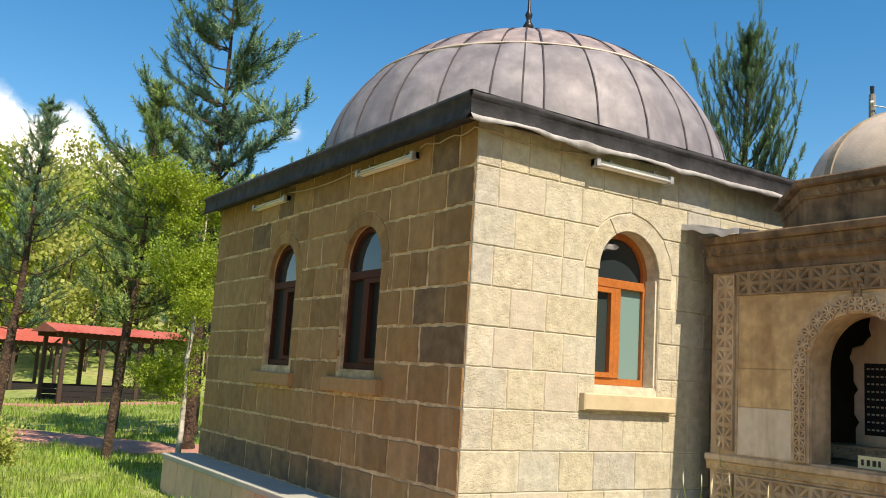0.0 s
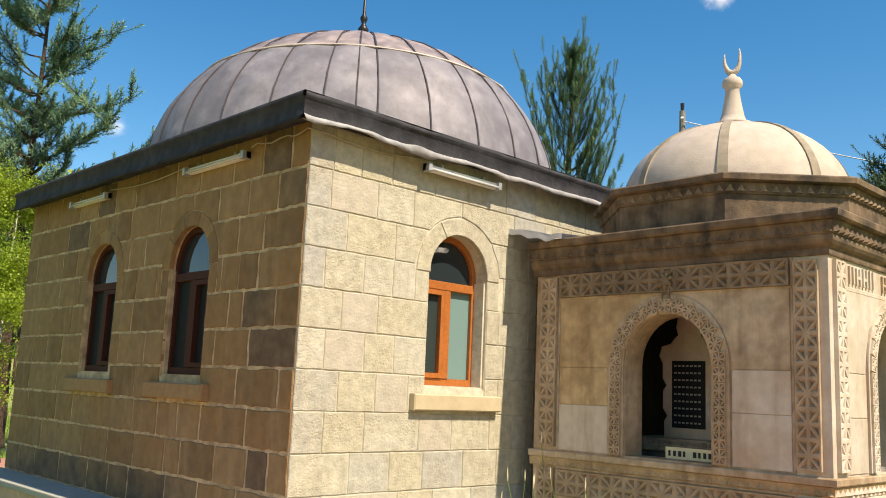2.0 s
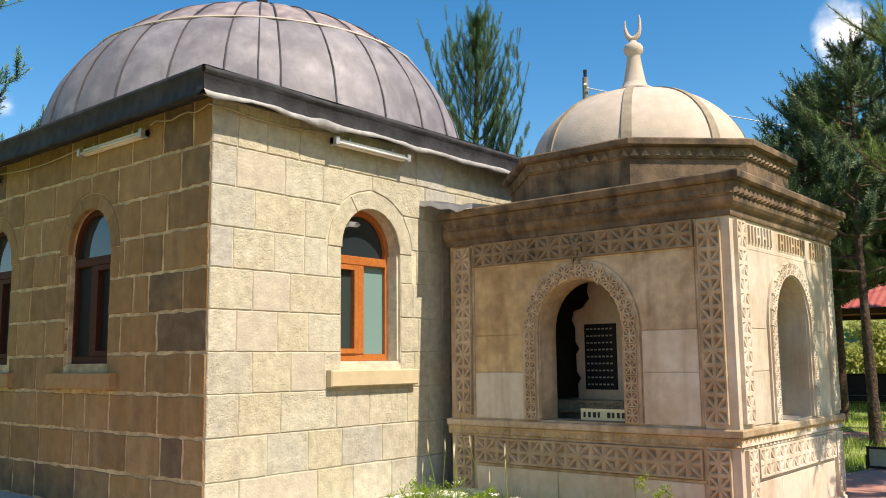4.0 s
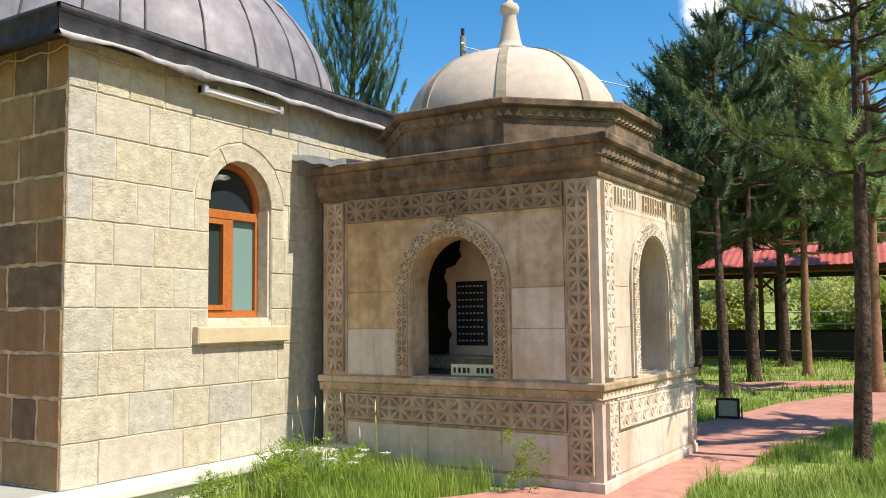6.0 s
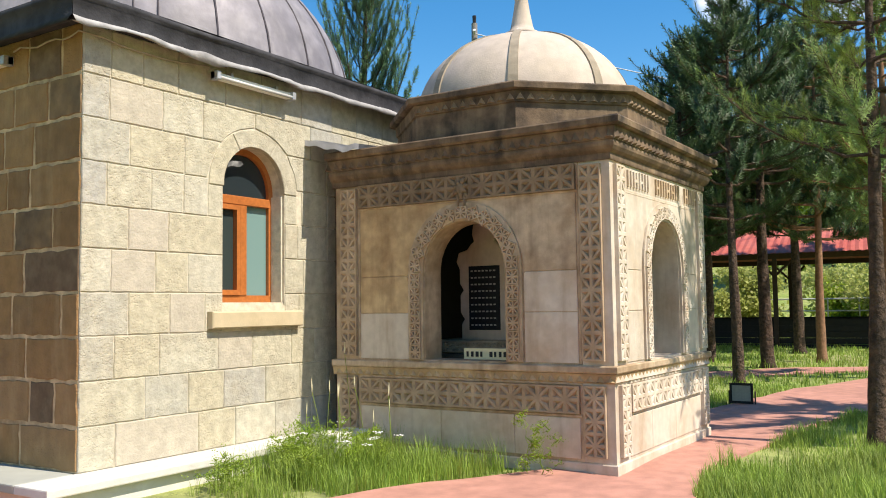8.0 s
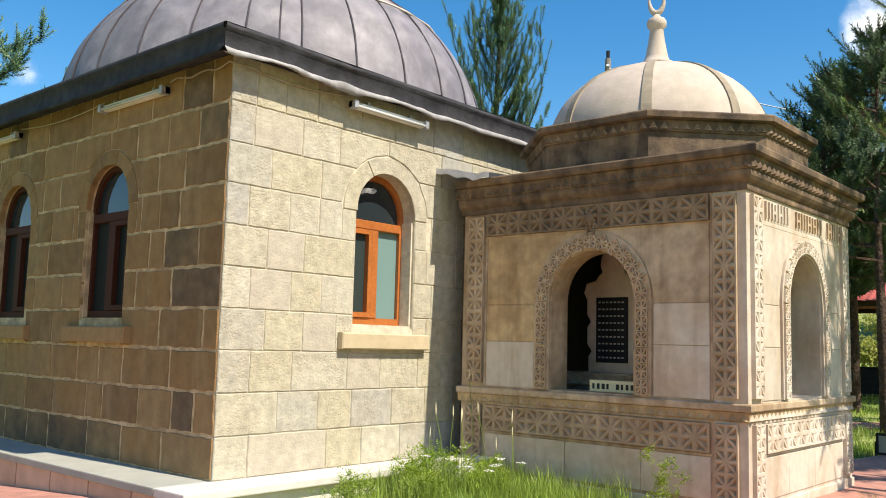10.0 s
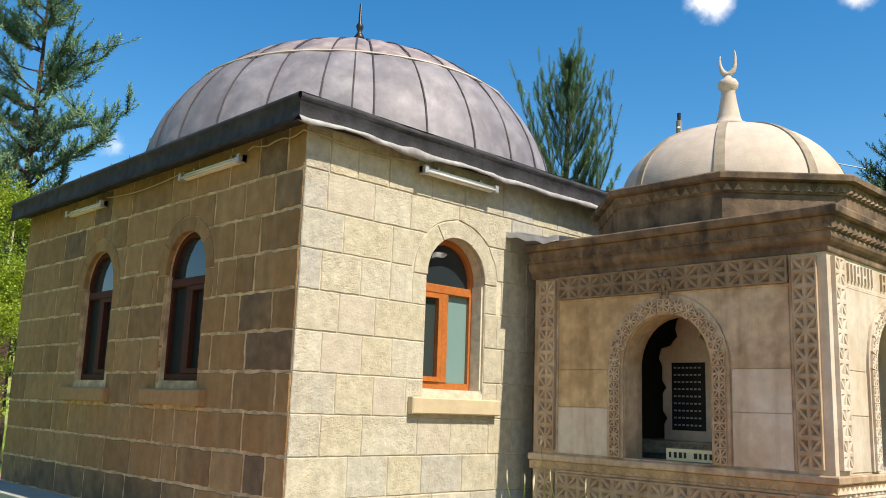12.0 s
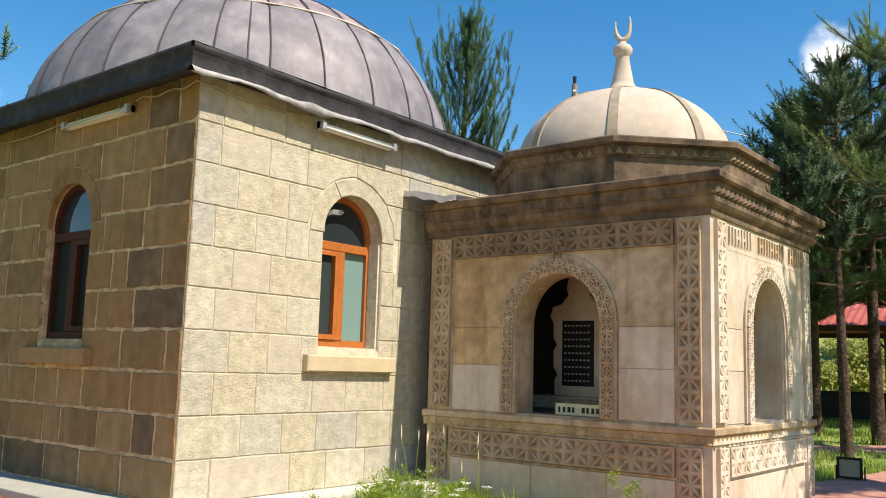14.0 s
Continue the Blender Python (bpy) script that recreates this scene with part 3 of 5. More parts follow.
def stone_course(joints, parent, put, u_end, holes, widths, material, dark, gap, ring_r, worn, voussoirs):
    """Cut stones laid in courses, each an object, with the arch stones over each opening."""
    for c in range(COURSES):
        z0, z1 = c * CH + gap / 2, (c + 1) * CH - gap / 2
        if c == COURSES - 1:
            z1 = HT - 0.005
        cuts = [0.0, *joints[c]]
        u = cuts[-1]
        while u < u_end - 0.3:
            u += dice.uniform(*widths) * (1.35 if dice.random() < 0.15 else 1)
            cuts.append(min(u, u_end))
        cuts[-1] = u_end
        for a, b in zip(cuts, cuts[1:]):
            spans = [(a + gap / 2, b - gap / 2)]
            for cu, half, sill, spring, rise in holes:
                if z1 > sill and z0 < spring - 0.02:
                    if z1 > spring - 0.02:
                        half = ring_r
                    new_spans = []
                    for s0, s1 in spans:
                        if s1 <= cu - half or s0 >= cu + half:
                            new_spans.append((s0, s1))
                        else:
                            if s0 < cu - half - 0.06:
                                new_spans.append((s0, cu - half - 0.005))
                            if s1 > cu + half + 0.06:
                                new_spans.append((cu + half + 0.005, s1))
                    spans = new_spans
            for s0, s1 in spans:
                if s1 - s0 < 0.06:
                    continue
                polys = [[(s0, z0), (s1, z0), (s1, z1), (s0, z1)]]
                for cu, half, sill, spring, rise in holes:
                    if z1 > spring - 0.02:
                        polys = [q for p in polys for q in (clip_ring(p, cu, spring, ring_r) if len(p) == 4 else [p])]
                for p in polys:
                    bm = bmesh.new()
                    prism(bm, ragged(p, worn), put, -0.05, dice.uniform(-0.003, 0.001), 0.007, dice.uniform(0.006, 0.010))
                    mid = (sum(q[0] for q in p) / len(p), sum(q[1] for q in p) / len(p))
                    m = material
                    for (d0, d1, e0, e1), special in dark:
                        if d0 < mid[0] < d1 and e0 < mid[1] < e1:
                            m = special
                    part("stone", finish(bm), m, parent)
    for cu, half, sill, spring, rise in holes:
        n = voussoirs
        low = math.floor((spring - 0.02) / CH) * CH + gap / 2
        for e0, e1 in ((cu - ring_r + gap / 2, cu - half - 0.005), (cu + half + 0.005, cu + ring_r - gap / 2)):
            bm = bmesh.new()
            prism(bm, ragged([(e0, low), (e1, low), (e1, spring - 0.006), (e0, spring - 0.006)], worn), put, -0.05, -0.002, 0.006, 0.006)
            part("jamb_stone", finish(bm), material, parent)
        for i in range(n):
            a0, a1 = math.pi * i / n + 0.006, math.pi * (i + 1) / n - 0.006
            poly = []
            for k in range(9):
                a = a0 + (a1 - a0) * k / 8
                poly.append((cu + ring_r * math.cos(a) * 0.985, spring + ring_r * math.sin(a) * 0.985))
            for k in range(9):
                a = a1 + (a0 - a1) * k / 8
                h = half - 0.006
                u = cu + h * math.cos(a)
                poly.append((u, arch_top(h, spring, rise - 0.006, u, cu) if abs(math.sin(a)) > 1e-3 else spring))
            bm = bmesh.new()
            prism(bm, ragged(poly, worn * 0.3, 1.0), put, -0.05, 0.002, 0.006, 0.007)
            part("arch_stone", finish(bm), material, parent)


stone_course(JOINTS_FRONT, wall_f, fp, HX, WIN_F, (0.36, 0.62), m_stone, [((0.5, 0.85, 1.83, 2.19), m_stone_grey), ((0.3, 0.72, 1.47, 1.8), m_stone_grey), ((1.5, 1.93, 0.73, 1.1), m_stone_grey), ((0.3, 0.8, 2.93, 3.28), m_stone_grey), ((0.92, 1.31, 1.1, 1.45), m_stone_grey), ((0.4, 1.2, 0.0, 0.36), m_stone_grey)], 0.008, 0.62, 0.003, 3)
stone_course(JOINTS_SIDE, wall_l, lp, HY, WIN_L, (0.40, 0.64), m_brown_shaded, [((0.0, 0.7, 1.45, 1.83), m_dark_stone), ((0.33, 0.66, 0.4, 0.72), m_dark_stone), ((0.3, 0.75, 3.3, 3.7), m_dark_stone), ((0.0, 0.4, 2.9, 3.3), m_grey_brown), ((4.03, 4.5, 3.3, 3.7), m_dark_stone), ((4.8, 5.3, 2.9, 3.3), m_dark_stone), ((1.5, 6.8, 0.0, 0.36), m_grey_brown), ((0.4, 0.9, 1.83, 2.19), m_grey_brown)], 0.030, 0.60, 0.009, 5)


def window(name, put, cu, wood, glass_low, glass_top, label, lining, d1=-0.17):
    """An arched two-leaf window set back in its opening: frame, transom, mullion, sash, panes, stone sill."""
    half, sill, spring, rise = 0.43, 1.345, 2.50, 0.44
    w = thing(name, label, "window", kind="structure")
    d0 = d1 - 0.07
    f = 0.06
    bm = bmesh.new()
    n = 28
    outer, inner = [], []
    for i in range(n + 1):
        a = math.pi * i / n
        u = cu - half * math.cos(a)
        outer.append((u, arch_top(half, spring, rise, u, cu)))
        u = cu - (half - f) * math.cos(a)
        inner.append((u, arch_top(half - f, spring, rise - f, u, cu)))
    for i in range(n):
        prism(bm, [outer[i], outer[i + 1], inner[i + 1], inner[i]], put, d0, d1)
    prism(bm, [(cu - half, sill + 0.03), (cu - half + f, sill + 0.03), (cu - half + f, spring), (cu - half, spring)], put, d0, d1)
    prism(bm, [(cu + half - f, sill + 0.03), (cu + half, sill + 0.03), (cu + half, spring), (cu + half - f, spring)], put, d0, d1)
    prism(bm, [(cu - half + f, sill + 0.03), (cu + half - f, sill + 0.03), (cu + half - f, sill + 0.1), (cu - half + f, sill + 0.1)], put, d0, d1)
    part("window_frame", finish(bm), wood, w)
    bm = bmesh.new()
    prism(bm, [(cu - half + f, 2.36), (cu + half - f, 2.36), (cu + half - f, 2.45), (cu - half + f, 2.45)], put, d0 - 0.01, d1 + 0.012, 0.006, 0.006)
    part("transom", finish(bm), wood, w)
    bm = bmesh.new()
    prism(bm, [(cu - 0.045, sill + 0.1), (cu + 0.045, sill + 0.1), (cu + 0.045, 2.36), (cu - 0.045, 2.36)], put, d0, d1 + 0.008, 0.006, 0.006)
    part("mullion", finish(bm), wood, w)
    a, b, z0, z1, s = cu - half + f + 0.004, cu - 0.049, sill + 0.104, 2.356, 0.05
    bm = bmesh.new()
    for poly in ([(a, z0), (a + s, z0), (a + s, z1), (a, z1)], [(b - s, z0), (b, z0), (b, z1), (b - s, z1)], [(a + s, z0), (b - s, z0), (b - s, z0 + s), (a + s, z0 + s)], [(a + s, z1 - s), (b - s, z1 - s), (b - s, z1), (a + s, z1)]):
        prism(bm, poly, put, d0 + 0.01, d1 + 0.02)
    sash = part("sash", finish(bm), wood, w)
    bm = bmesh.new()
    prism(bm, [(a + s, z0 + s), (b - s, z0 + s), (b - s, z1 - s), (a + s, z1 - s)], put, d0 + 0.025, d0 + 0.035)
    part("pane", finish(bm), m_glass if glass_low is m_frost else glass_low, sash)
    bm = bmesh.new()
    prism(bm, [(cu + 0.045, sill + 0.1), (cu + half - f, sill + 0.1), (cu + half - f, 2.36), (cu + 0.045, 2.36)], put, d0 + 0.02, d0 + 0.03)
    part("pane", finish(bm), glass_low, w)
    bm = bmesh.new()
    prism(bm, [(cu - half + f, 2.45)] + [p for p in inner if p[1] > 2.47][::1] + [(cu + half - f, 2.45)], put, d0 + 0.02, d0 + 0.03)
    part("pane", finish(bm), glass_top, w)
    bm = bmesh.new()
    prism(bm, [(cu - 0.625, 1.125), (cu + 0.625, 1.125), (cu + 0.625, 1.285), (cu - 0.625, 1.285)], put, -0.2, 0.075, 0.012, 0.012)
    part("window_sill", finish(bm), lining[0], w)
    bm = bmesh.new()
    prism(bm, [(cu - half, 1.287), (cu + half, 1.287), (cu + half, 1.372), (cu - half, 1.372)], put, d1 - 0.08, -0.02)
    part("sill_bedding", finish(bm), lining[1], w, "pale cement bedding under the frame")
    # worn cement lining of the opening
    bm = bmesh.new()
    for sgn in (-1, 1):
        u = cu + sgn * half
        prism(bm, [(u - 0.024, 1.375), (u - 0.003, 1.375), (u - 0.003, spring - 0.02), (u - 0.024, spring - 0.02)] if sgn > 0 else [(u + 0.003, 1.375), (u + 0.024, 1.375), (u + 0.024, spring - 0.02), (u + 0.003, spring - 0.02)], put, d1 - 0.002, -0.03)
    part("reveal_lining", finish(bm), lining[1], w, "crumbling cement lining of the opening")
    return w


window("window_1", fp, 1.975, m_wood, m_frost, m_glass_blue, "arched orange-varnished wooden window with frosted pane", (m_sill, m_mortar))
window("window_2", lp, 2.06, m_wood_shaded, m_dark_pane, m_glass_blue, "arched wooden window coloured dark for the shaded stone wall", (m_sill_shaded, m_mortar_brown), -0.075)
window("window_3", lp, 4.22, m_wood_shaded, m_dark_pane, m_glass_blue, "arched shade-darkened wooden window nearest the far hall corner", (m_sill_shaded, m_mortar_brown), -0.075)

# roof: bedded edge, wavy lead fascia, shallow slope, dome with standing seams
OV, OVF = 0.21, 0.16
roof = part("roof", boxes((-0.10, HX + 0.10, -0.10, HY + 0.10, HT, HT + 0.06)), m_fascia, hall, "lead-covered roof with a wavy drip edge")


def fascia(put, u0, u1, amp, seed, span, ov):
    """A lead apron whose lower edge hangs unevenly, and its folded top edge."""
    bm = bmesh.new()
    n = int((u1 - u0) / 0.06)
    rows = []
    for i in range(n + 1):
        u = u0 + (u1 - u0) * i / n
        wave = noise.noise((u * 1.3, seed, 0)) * amp + noise.noise((u * 5.0, seed, 3)) * amp * 0.35
        tear = amp * 0.9 * max(0.0, noise.noise((u * 2.1, seed, 8)))
        col = [(u, ov - 0.055, 3.655 + wave), (u, ov + 0.05 + 0.5 * wave, 3.615 + wave - tear * 0.4), (u, ov + 0.004, 3.68 + 0.5 * wave + tear), (u, ov, 3.83), (u, ov + 0.022, 3.845 + 0.3 * wave), (u, ov + 0.02, 3.885 + 0.3 * wave), (u, ov - 0.05, 3.905)]
        rows.append([bm.verts.new(put(*p)) for p in col])
    for a, b in zip(rows, rows[1:]):
        for k in span:
            bm.faces.new((a[k], b[k], b[k + 1], a[k + 1]))
    bmesh.ops.delete(bm, geom=[v for v in bm.verts if not v.link_faces], context="VERTS")
    return finish(bm)


part("fascia", fascia(fp, -OV, HX + OV, 0.055, 1.0, range(2, 6), OVF), m_fascia, roof, "dented dark lead fascia", True)
part("drip_edge", fascia(fp, -OV, HX + OV, 0.055, 1.0, range(0, 2), OVF), m_drip_sunlit, roof, "wavy lead drip edge coloured pale as if sunlit", True)
part("fascia", fascia(lp, -OVF, HY + OV, 0.018, 2.0, range(0, 6), OV), m_fascia, roof, "dark lead fascia", True)
bm = bmesh.new()
cxd, cyd = HX / 2 - 0.08, HY / 2
ring0 = [(-OV, -OVF), (HX + OV, -OVF), (HX + OV, HY + OV), (-OV, HY + OV)]
n = 16
vs0, vs1 = [], []
for side in range(4):
    (ax, ay), (bx, by) = ring0[side], ring0[(side + 1) % 4]
    for k in range(n):
        x, y = ax + (bx - ax) * k / n, ay + (by - ay) * k / n
        a = math.atan2(y - cyd, x - cxd)
        vs0.append(bm.verts.new((x, y, 3.90)))
        vs1.append(bm.verts.new((cxd + 2.75 * math.cos(a), cyd + 2.75 * math.sin(a), 4.06)))
for i in range(len(vs0)):
    j = (i + 1) % len(vs0)
    bm.faces.new((vs0[i], vs0[j], vs1[j], vs1[i]))
part("roof_slope", finish(bm), m_lead, roof)
DR, DZ, DH = 2.86, 3.98, 2.22


def dome_pt(r, h, a, s):
    """s from 0 at the foot to 1 at the top."""
    t = s * math.pi / 2
    return Vector((cxd + r * math.cos(t) ** 0.96 * math.cos(a), cyd + r * math.cos(t) ** 0.96 * math.sin(a), DZ + h * math.sin(t)))


dome = part("dome", lathe([(DR * math.cos(k / 24 * math.pi / 2) ** 0.96 * 0.985 if k < 24 else 0.02, DH * 0.985 * math.sin(k / 24 * math.pi / 2)) for k in range(25)], 64, (cxd, cyd, DZ)), m_lead, hall, "ribbed grey lead dome", True)
NS = 28
top_s = 0.44
for i in range(NS):
    a0, a1 = 2 * math.pi * (i + 0.4) / NS, 2 * math.pi * (i + 1.4) / NS
    for s0, s1, m, nm in ((0.0, top_s, m_lead, "lead_sheet"), (top_s + 0.004, 0.985, m_lead_pink, "crown_sheet")):
        bm = bmesh.new()
        rows = []
        for k in range(11 if nm == "lead_sheet" else 5):
            s = s0 + (s1 - s0) * k / (10 if nm == "lead_sheet" else 4)
            row = []
            for q in range(4):
                a = a0 + (a1 - a0) * q / 3
                bulge = 1.0 + (0.006 if q in (1, 2) else 0.0) + 0.004 * noise.noise((i * 3.1 + q, s * 6, 1.0))
                row.append(bm.verts.new(dome_pt(DR * bulge, DH * bulge, a, s)))
            rows.append(row)
        for p, q in zip(rows, rows[1:]):
            for k in range(3):
                bm.faces.new((p[k], p[k + 1], q[k + 1], q[k]))
        part(nm, finish(bm), m, dome, smooth=True)
    part("seam", tube([dome_pt(DR * 1.004, DH * 1.004, a0 + 0.006 * noise.noise((i, k * 0.4, 9)), k / 14 * 0.985) for k in range(15)], 0.010, 5), m_seam, dome)
part("seam", tube([dome_pt(DR * 1.007, DH * 1.007, radians(231.4) + 0.006 * noise.noise((40, k * 0.4, 9)), k / 14 * 0.97) for k in range(15)], 0.010, 5), m_seam, dome)
part("crown_band", tube([dome_pt(DR * 1.008, DH * 1.008, 2 * math.pi * k / 72, top_s + 0.004 * noise.noise((k * 0.5, 2, 2))) for k in range(73)], [max(0.004, 0.013 + 0.02 * noise.noise((k * 0.7, 5, 5))) for k in range(73)], 5), m_crown, dome, "reddish stained crown band")
part("finial", lathe([(0.000, 0.0), (0.130, 0.0), (0.098, 0.05), (0.052, 0.09), (0.091, 0.14), (0.111, 0.19), (0.078, 0.25), (0.039, 0.29), (0.065, 0.34), (0.081, 0.38), (0.052, 0.43), (0.029, 0.47), (0.047, 0.52), (0.057, 0.56), (0.026, 0.62), (0.018, 0.9), (0.000, 0.95)], 16, (cxd, cyd, DZ + DH - 0.03)), m_dark_iron, hall, "dark turned metal finial", True)


def strip_light(put, u0, u1, d, label):
    """A bare fluorescent batten on two brackets under the eaves, d out from the wall."""
    w = thing("strip_light", label, "light", group="lights under the eaves")
    bm = bmesh.new()
    prism(bm, [(u0, 3.495), (u1, 3.495), (u1, 3.56), (u0, 3.56)], put, d, d + 0.05, 0.008, 0.008)
    part("housing", finish(bm), m_white, w)
    part("tube", tube([Vector(put(u0 + 0.03, d + 0.075, 3.51)), Vector(put(u1 - 0.03, d + 0.075, 3.51))], 0.016, 10), m_tube, w, smooth=True)
    for u in (u0, u1 - 0.05):
        bm = bmesh.new()
        prism(bm, [(u, 3.482), (u + 0.05, 3.482), (u + 0.05, 3.566), (u, 3.566)], put, d + 0.002, d + 0.092, 0.006, 0.006)
        part("end_cap", finish(bm), m_flash, w)
    for u in (u0 + 0.22, u1 - 0.25):
        bm = bmesh.new()
        prism(bm, [(u, 3.55), (u + 0.03, 3.55), (u + 0.03, 3.59), (u, 3.59)], put, 0.0, d + 0.045)
        part("bracket", finish(bm), m_flash, w)
    return w


strip_light(fp, 1.32, 2.41, 0.07, "white fluorescent batten mounted below the front eaves")
strip_light(lp, 0.98, 2.19, 0.012, "white fluorescent batten on the shaded side wall")
strip_light(lp, 4.15, 5.25, 0.012, "white fluorescent batten on the shaded side wall")
cable = thing("cable", "thin pale electric cable sagging below the eaves", "cable")
pts = [(-0.03 - 0.012 * math.sin(k), 0.95 - 0.95 * k / 8, 3.60 + 0.02 * math.sin(k * 1.7)) for k in range(9)]
pts += [(1.33 * k / 8, -0.035 - 0.01 * math.sin(k * 2), 3.62 - 0.05 * math.sin(k * 0.39)) for k in range(1, 9)]
part("cable_run", tube(pts, 0.008, 5), m_cable, cable)
part("cable_run", tube([(-0.03, 2.2 + 1.95 * k / 8, 3.60 - 0.05 * math.sin(k * math.pi / 8)) for k in range(9)], 0.008, 5), m_cable, cable)

# plinth round the hall
plinth = thing("plinth", "white rendered plinth ledge with pink stone cladding", "plinth", kind="structure")
part("ledge", boxes((-0.52, 2.95, -0.40, 0.03, -0.07, 0.0), bevel=0.012), m_plinth_top, plinth, "white painted ledge")
part("ledge", boxes((-0.52, -0.004, 0.034, HY + 0.1, -0.07, 0.0), bevel=0.012), m_plinth_grey, plinth, "grey slab ledge")
part("base", boxes((-0.47, 2.95, -0.32, 0.02, -1.0, -0.071)), m_plinth_top, plinth)
part("base", boxes((-0.47, 0.02, 0.021, HY + 0.06, -1.2, -0.071)), m_mortar, plinth)
y = -0.32
while y < HY:
    y1 = min(y + 0.72, HY + 0.08)
    part("cladding_slab", boxes((-0.495, -0.471, y + 0.009, y1 - 0.009, -1.1, -0.074), bevel=0.004), m_clad, plinth)
    y = y1
part("step_block", boxes((2.40, 2.93, -0.70, -0.361, -0.6, 0.05), bevel=0.02), m_plinth_top, plinth)


# ---- domed tomb beside the hall ----
TX0, TX1, TY0, TY1 = 2.95, 5.76, -3.40, -0.25
TCX, TCY = (TX0 + TX1) / 2, -1.86
tomb = thing("domed_tomb", "square carved limestone tomb with arched openings and dome", "tomb", (0, 0, 0))
wp, sp = side_put(TX0), front_put(TY0)
HOLE_W = (TCY, 0.465, 0.775, 1.65, 0.49)
HOLE_S = (TCX, 0.465, 0.775, 1.65, 0.49)
faces = {}
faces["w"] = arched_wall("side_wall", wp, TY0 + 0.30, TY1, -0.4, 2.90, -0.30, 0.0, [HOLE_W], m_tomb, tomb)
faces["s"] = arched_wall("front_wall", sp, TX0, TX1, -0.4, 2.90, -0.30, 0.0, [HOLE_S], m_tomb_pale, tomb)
part("rear_wall", boxes((TX0 + 0.3, TX1, TY1 - 0.3, TY1, -0.4, 2.9), (TX1 - 0.3, TX1, TY0 + 0.3, TY1 - 0.3, -0.4, 2.9)), m_inner_shade, tomb)
part("inner_floor", boxes((TX0 + 0.3, TX1 - 0.3, TY0 + 0.3, TY1 - 0.3, -0.3, 0.55)), m_inner_shade, tomb)
part("vault", boxes((TX0 + 0.02, TX1 - 0.02, TY0 + 0.02, TY1 - 0.02, 2.905, 2.94)), m_inner_shade, tomb)
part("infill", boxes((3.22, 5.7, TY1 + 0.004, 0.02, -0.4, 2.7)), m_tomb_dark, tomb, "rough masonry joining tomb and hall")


def moulding(profile, material, name, label="", parent=tomb, x0=TX0, x1=TX1, y0=TY0, y1=TY1):
    """A moulding that runs round the tomb: (projection, height) pairs, closed at the back."""
    bm = bmesh.new()
    rings = []
    for pr, z in profile:
        rings.append([bm.verts.new(p) for p in ((x0 - pr, y0 - pr, z), (x1 + pr, y0 - pr, z), (x1 + pr, y1 + 0.04, z), (x0 - pr, y1 + 0.04, z))])
    for a, b in zip(rings, rings[1:] + rings[:1]):
        for k in range(4):
            bm.faces.new((a[k], a[(k + 1) % 4], b[(k + 1) % 4], b[k]))
    return part(name, finish(bm), material, parent, label)


moulding([(-0.1, -0.35), (0.016, -0.35), (0.016, -0.115), (0.01, -0.105), (-0.1, -0.105)], m_tomb_pale, "base_course")
moulding([(-0.08, 0.60), (0.008, 0.60), (0.012, 0.63), (0.022, 0.685), (-0.08, 0.685)], m_tomb_warm, "ledge_moulding")
moulding([(-0.10, 0.69), (0.036, 0.69), (0.042, 0.70), (0.042, 0.745), (0.034, 0.755), (-0.10, 0.765)], m_tomb, "ledge_slab", "grey weathered ledge slab")
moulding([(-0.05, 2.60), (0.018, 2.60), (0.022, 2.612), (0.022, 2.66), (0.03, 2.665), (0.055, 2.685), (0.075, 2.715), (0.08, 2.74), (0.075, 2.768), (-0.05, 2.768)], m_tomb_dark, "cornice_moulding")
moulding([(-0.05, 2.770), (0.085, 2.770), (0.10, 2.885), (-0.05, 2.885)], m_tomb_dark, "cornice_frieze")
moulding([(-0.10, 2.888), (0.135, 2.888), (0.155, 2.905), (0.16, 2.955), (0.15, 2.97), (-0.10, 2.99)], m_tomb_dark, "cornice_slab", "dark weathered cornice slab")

# carved pieces: an eight-rayed rosette with sunk triangles between its rays, and a small tooth
bm = bmesh.new()
rim = [(0.5 * x, 0.5 * z) for x, z in ((1, 0), (1, 1), (0, 1), (-1, 1), (-1, 0), (-1, -1), (0, -1), (1, -1))]
q = [bm.verts.new((x, 0, z)) for x, z in rim]
qi = [bm.verts.new((x, -0.1, z)) for x, z in rim]
hub = bm.verts.new((0, -0.1, 0))
for k in range(8):
    j = (k + 1) % 8
    bm.faces.new((q[k], q[j], qi[j], qi[k]))
    tri = [hub, qi[k], qi[j]]
    mid = (hub.co + qi[k].co + qi[j].co) / 3
    lip = [bm.verts.new(mid + (v.co - mid) * s) for v, s in zip(tri, (0.66, 0.60, 0.64))]
    pit = bm.verts.new((mid.x, -0.012, mid.z))
    for i in range(3):
        bm.faces.new((tri[i], tri[(i + 1) % 3], lip[(i + 1) % 3], lip[i]))
        bm.faces.new((lip[i], lip[(i + 1) % 3], pit))
finish(bm)
me_rose = {}
for key, m in (("w", m_rosette), ("s", m_tomb_pale), ("d", m_rosette_dark)):
    me_rose[key] = bpy.data.meshes.new("rosette")
    bm.to_mesh(me_rose[key])
    me_rose[key].materials.append(m)
bm.free()
bm = bmesh.new()
vb = [bm.verts.new(p) for p in ((-0.5, 0, -0.5), (0.5, 0, -0.5), (0, 0, 0.5), (0, -0.6, -0.38))]
for f in ((0, 1, 3), (1, 2, 3), (2, 0, 3), (0, 2, 1)):
    bm.faces.new([vb[k] for k in f])
finish(bm)
me_tooth = {}
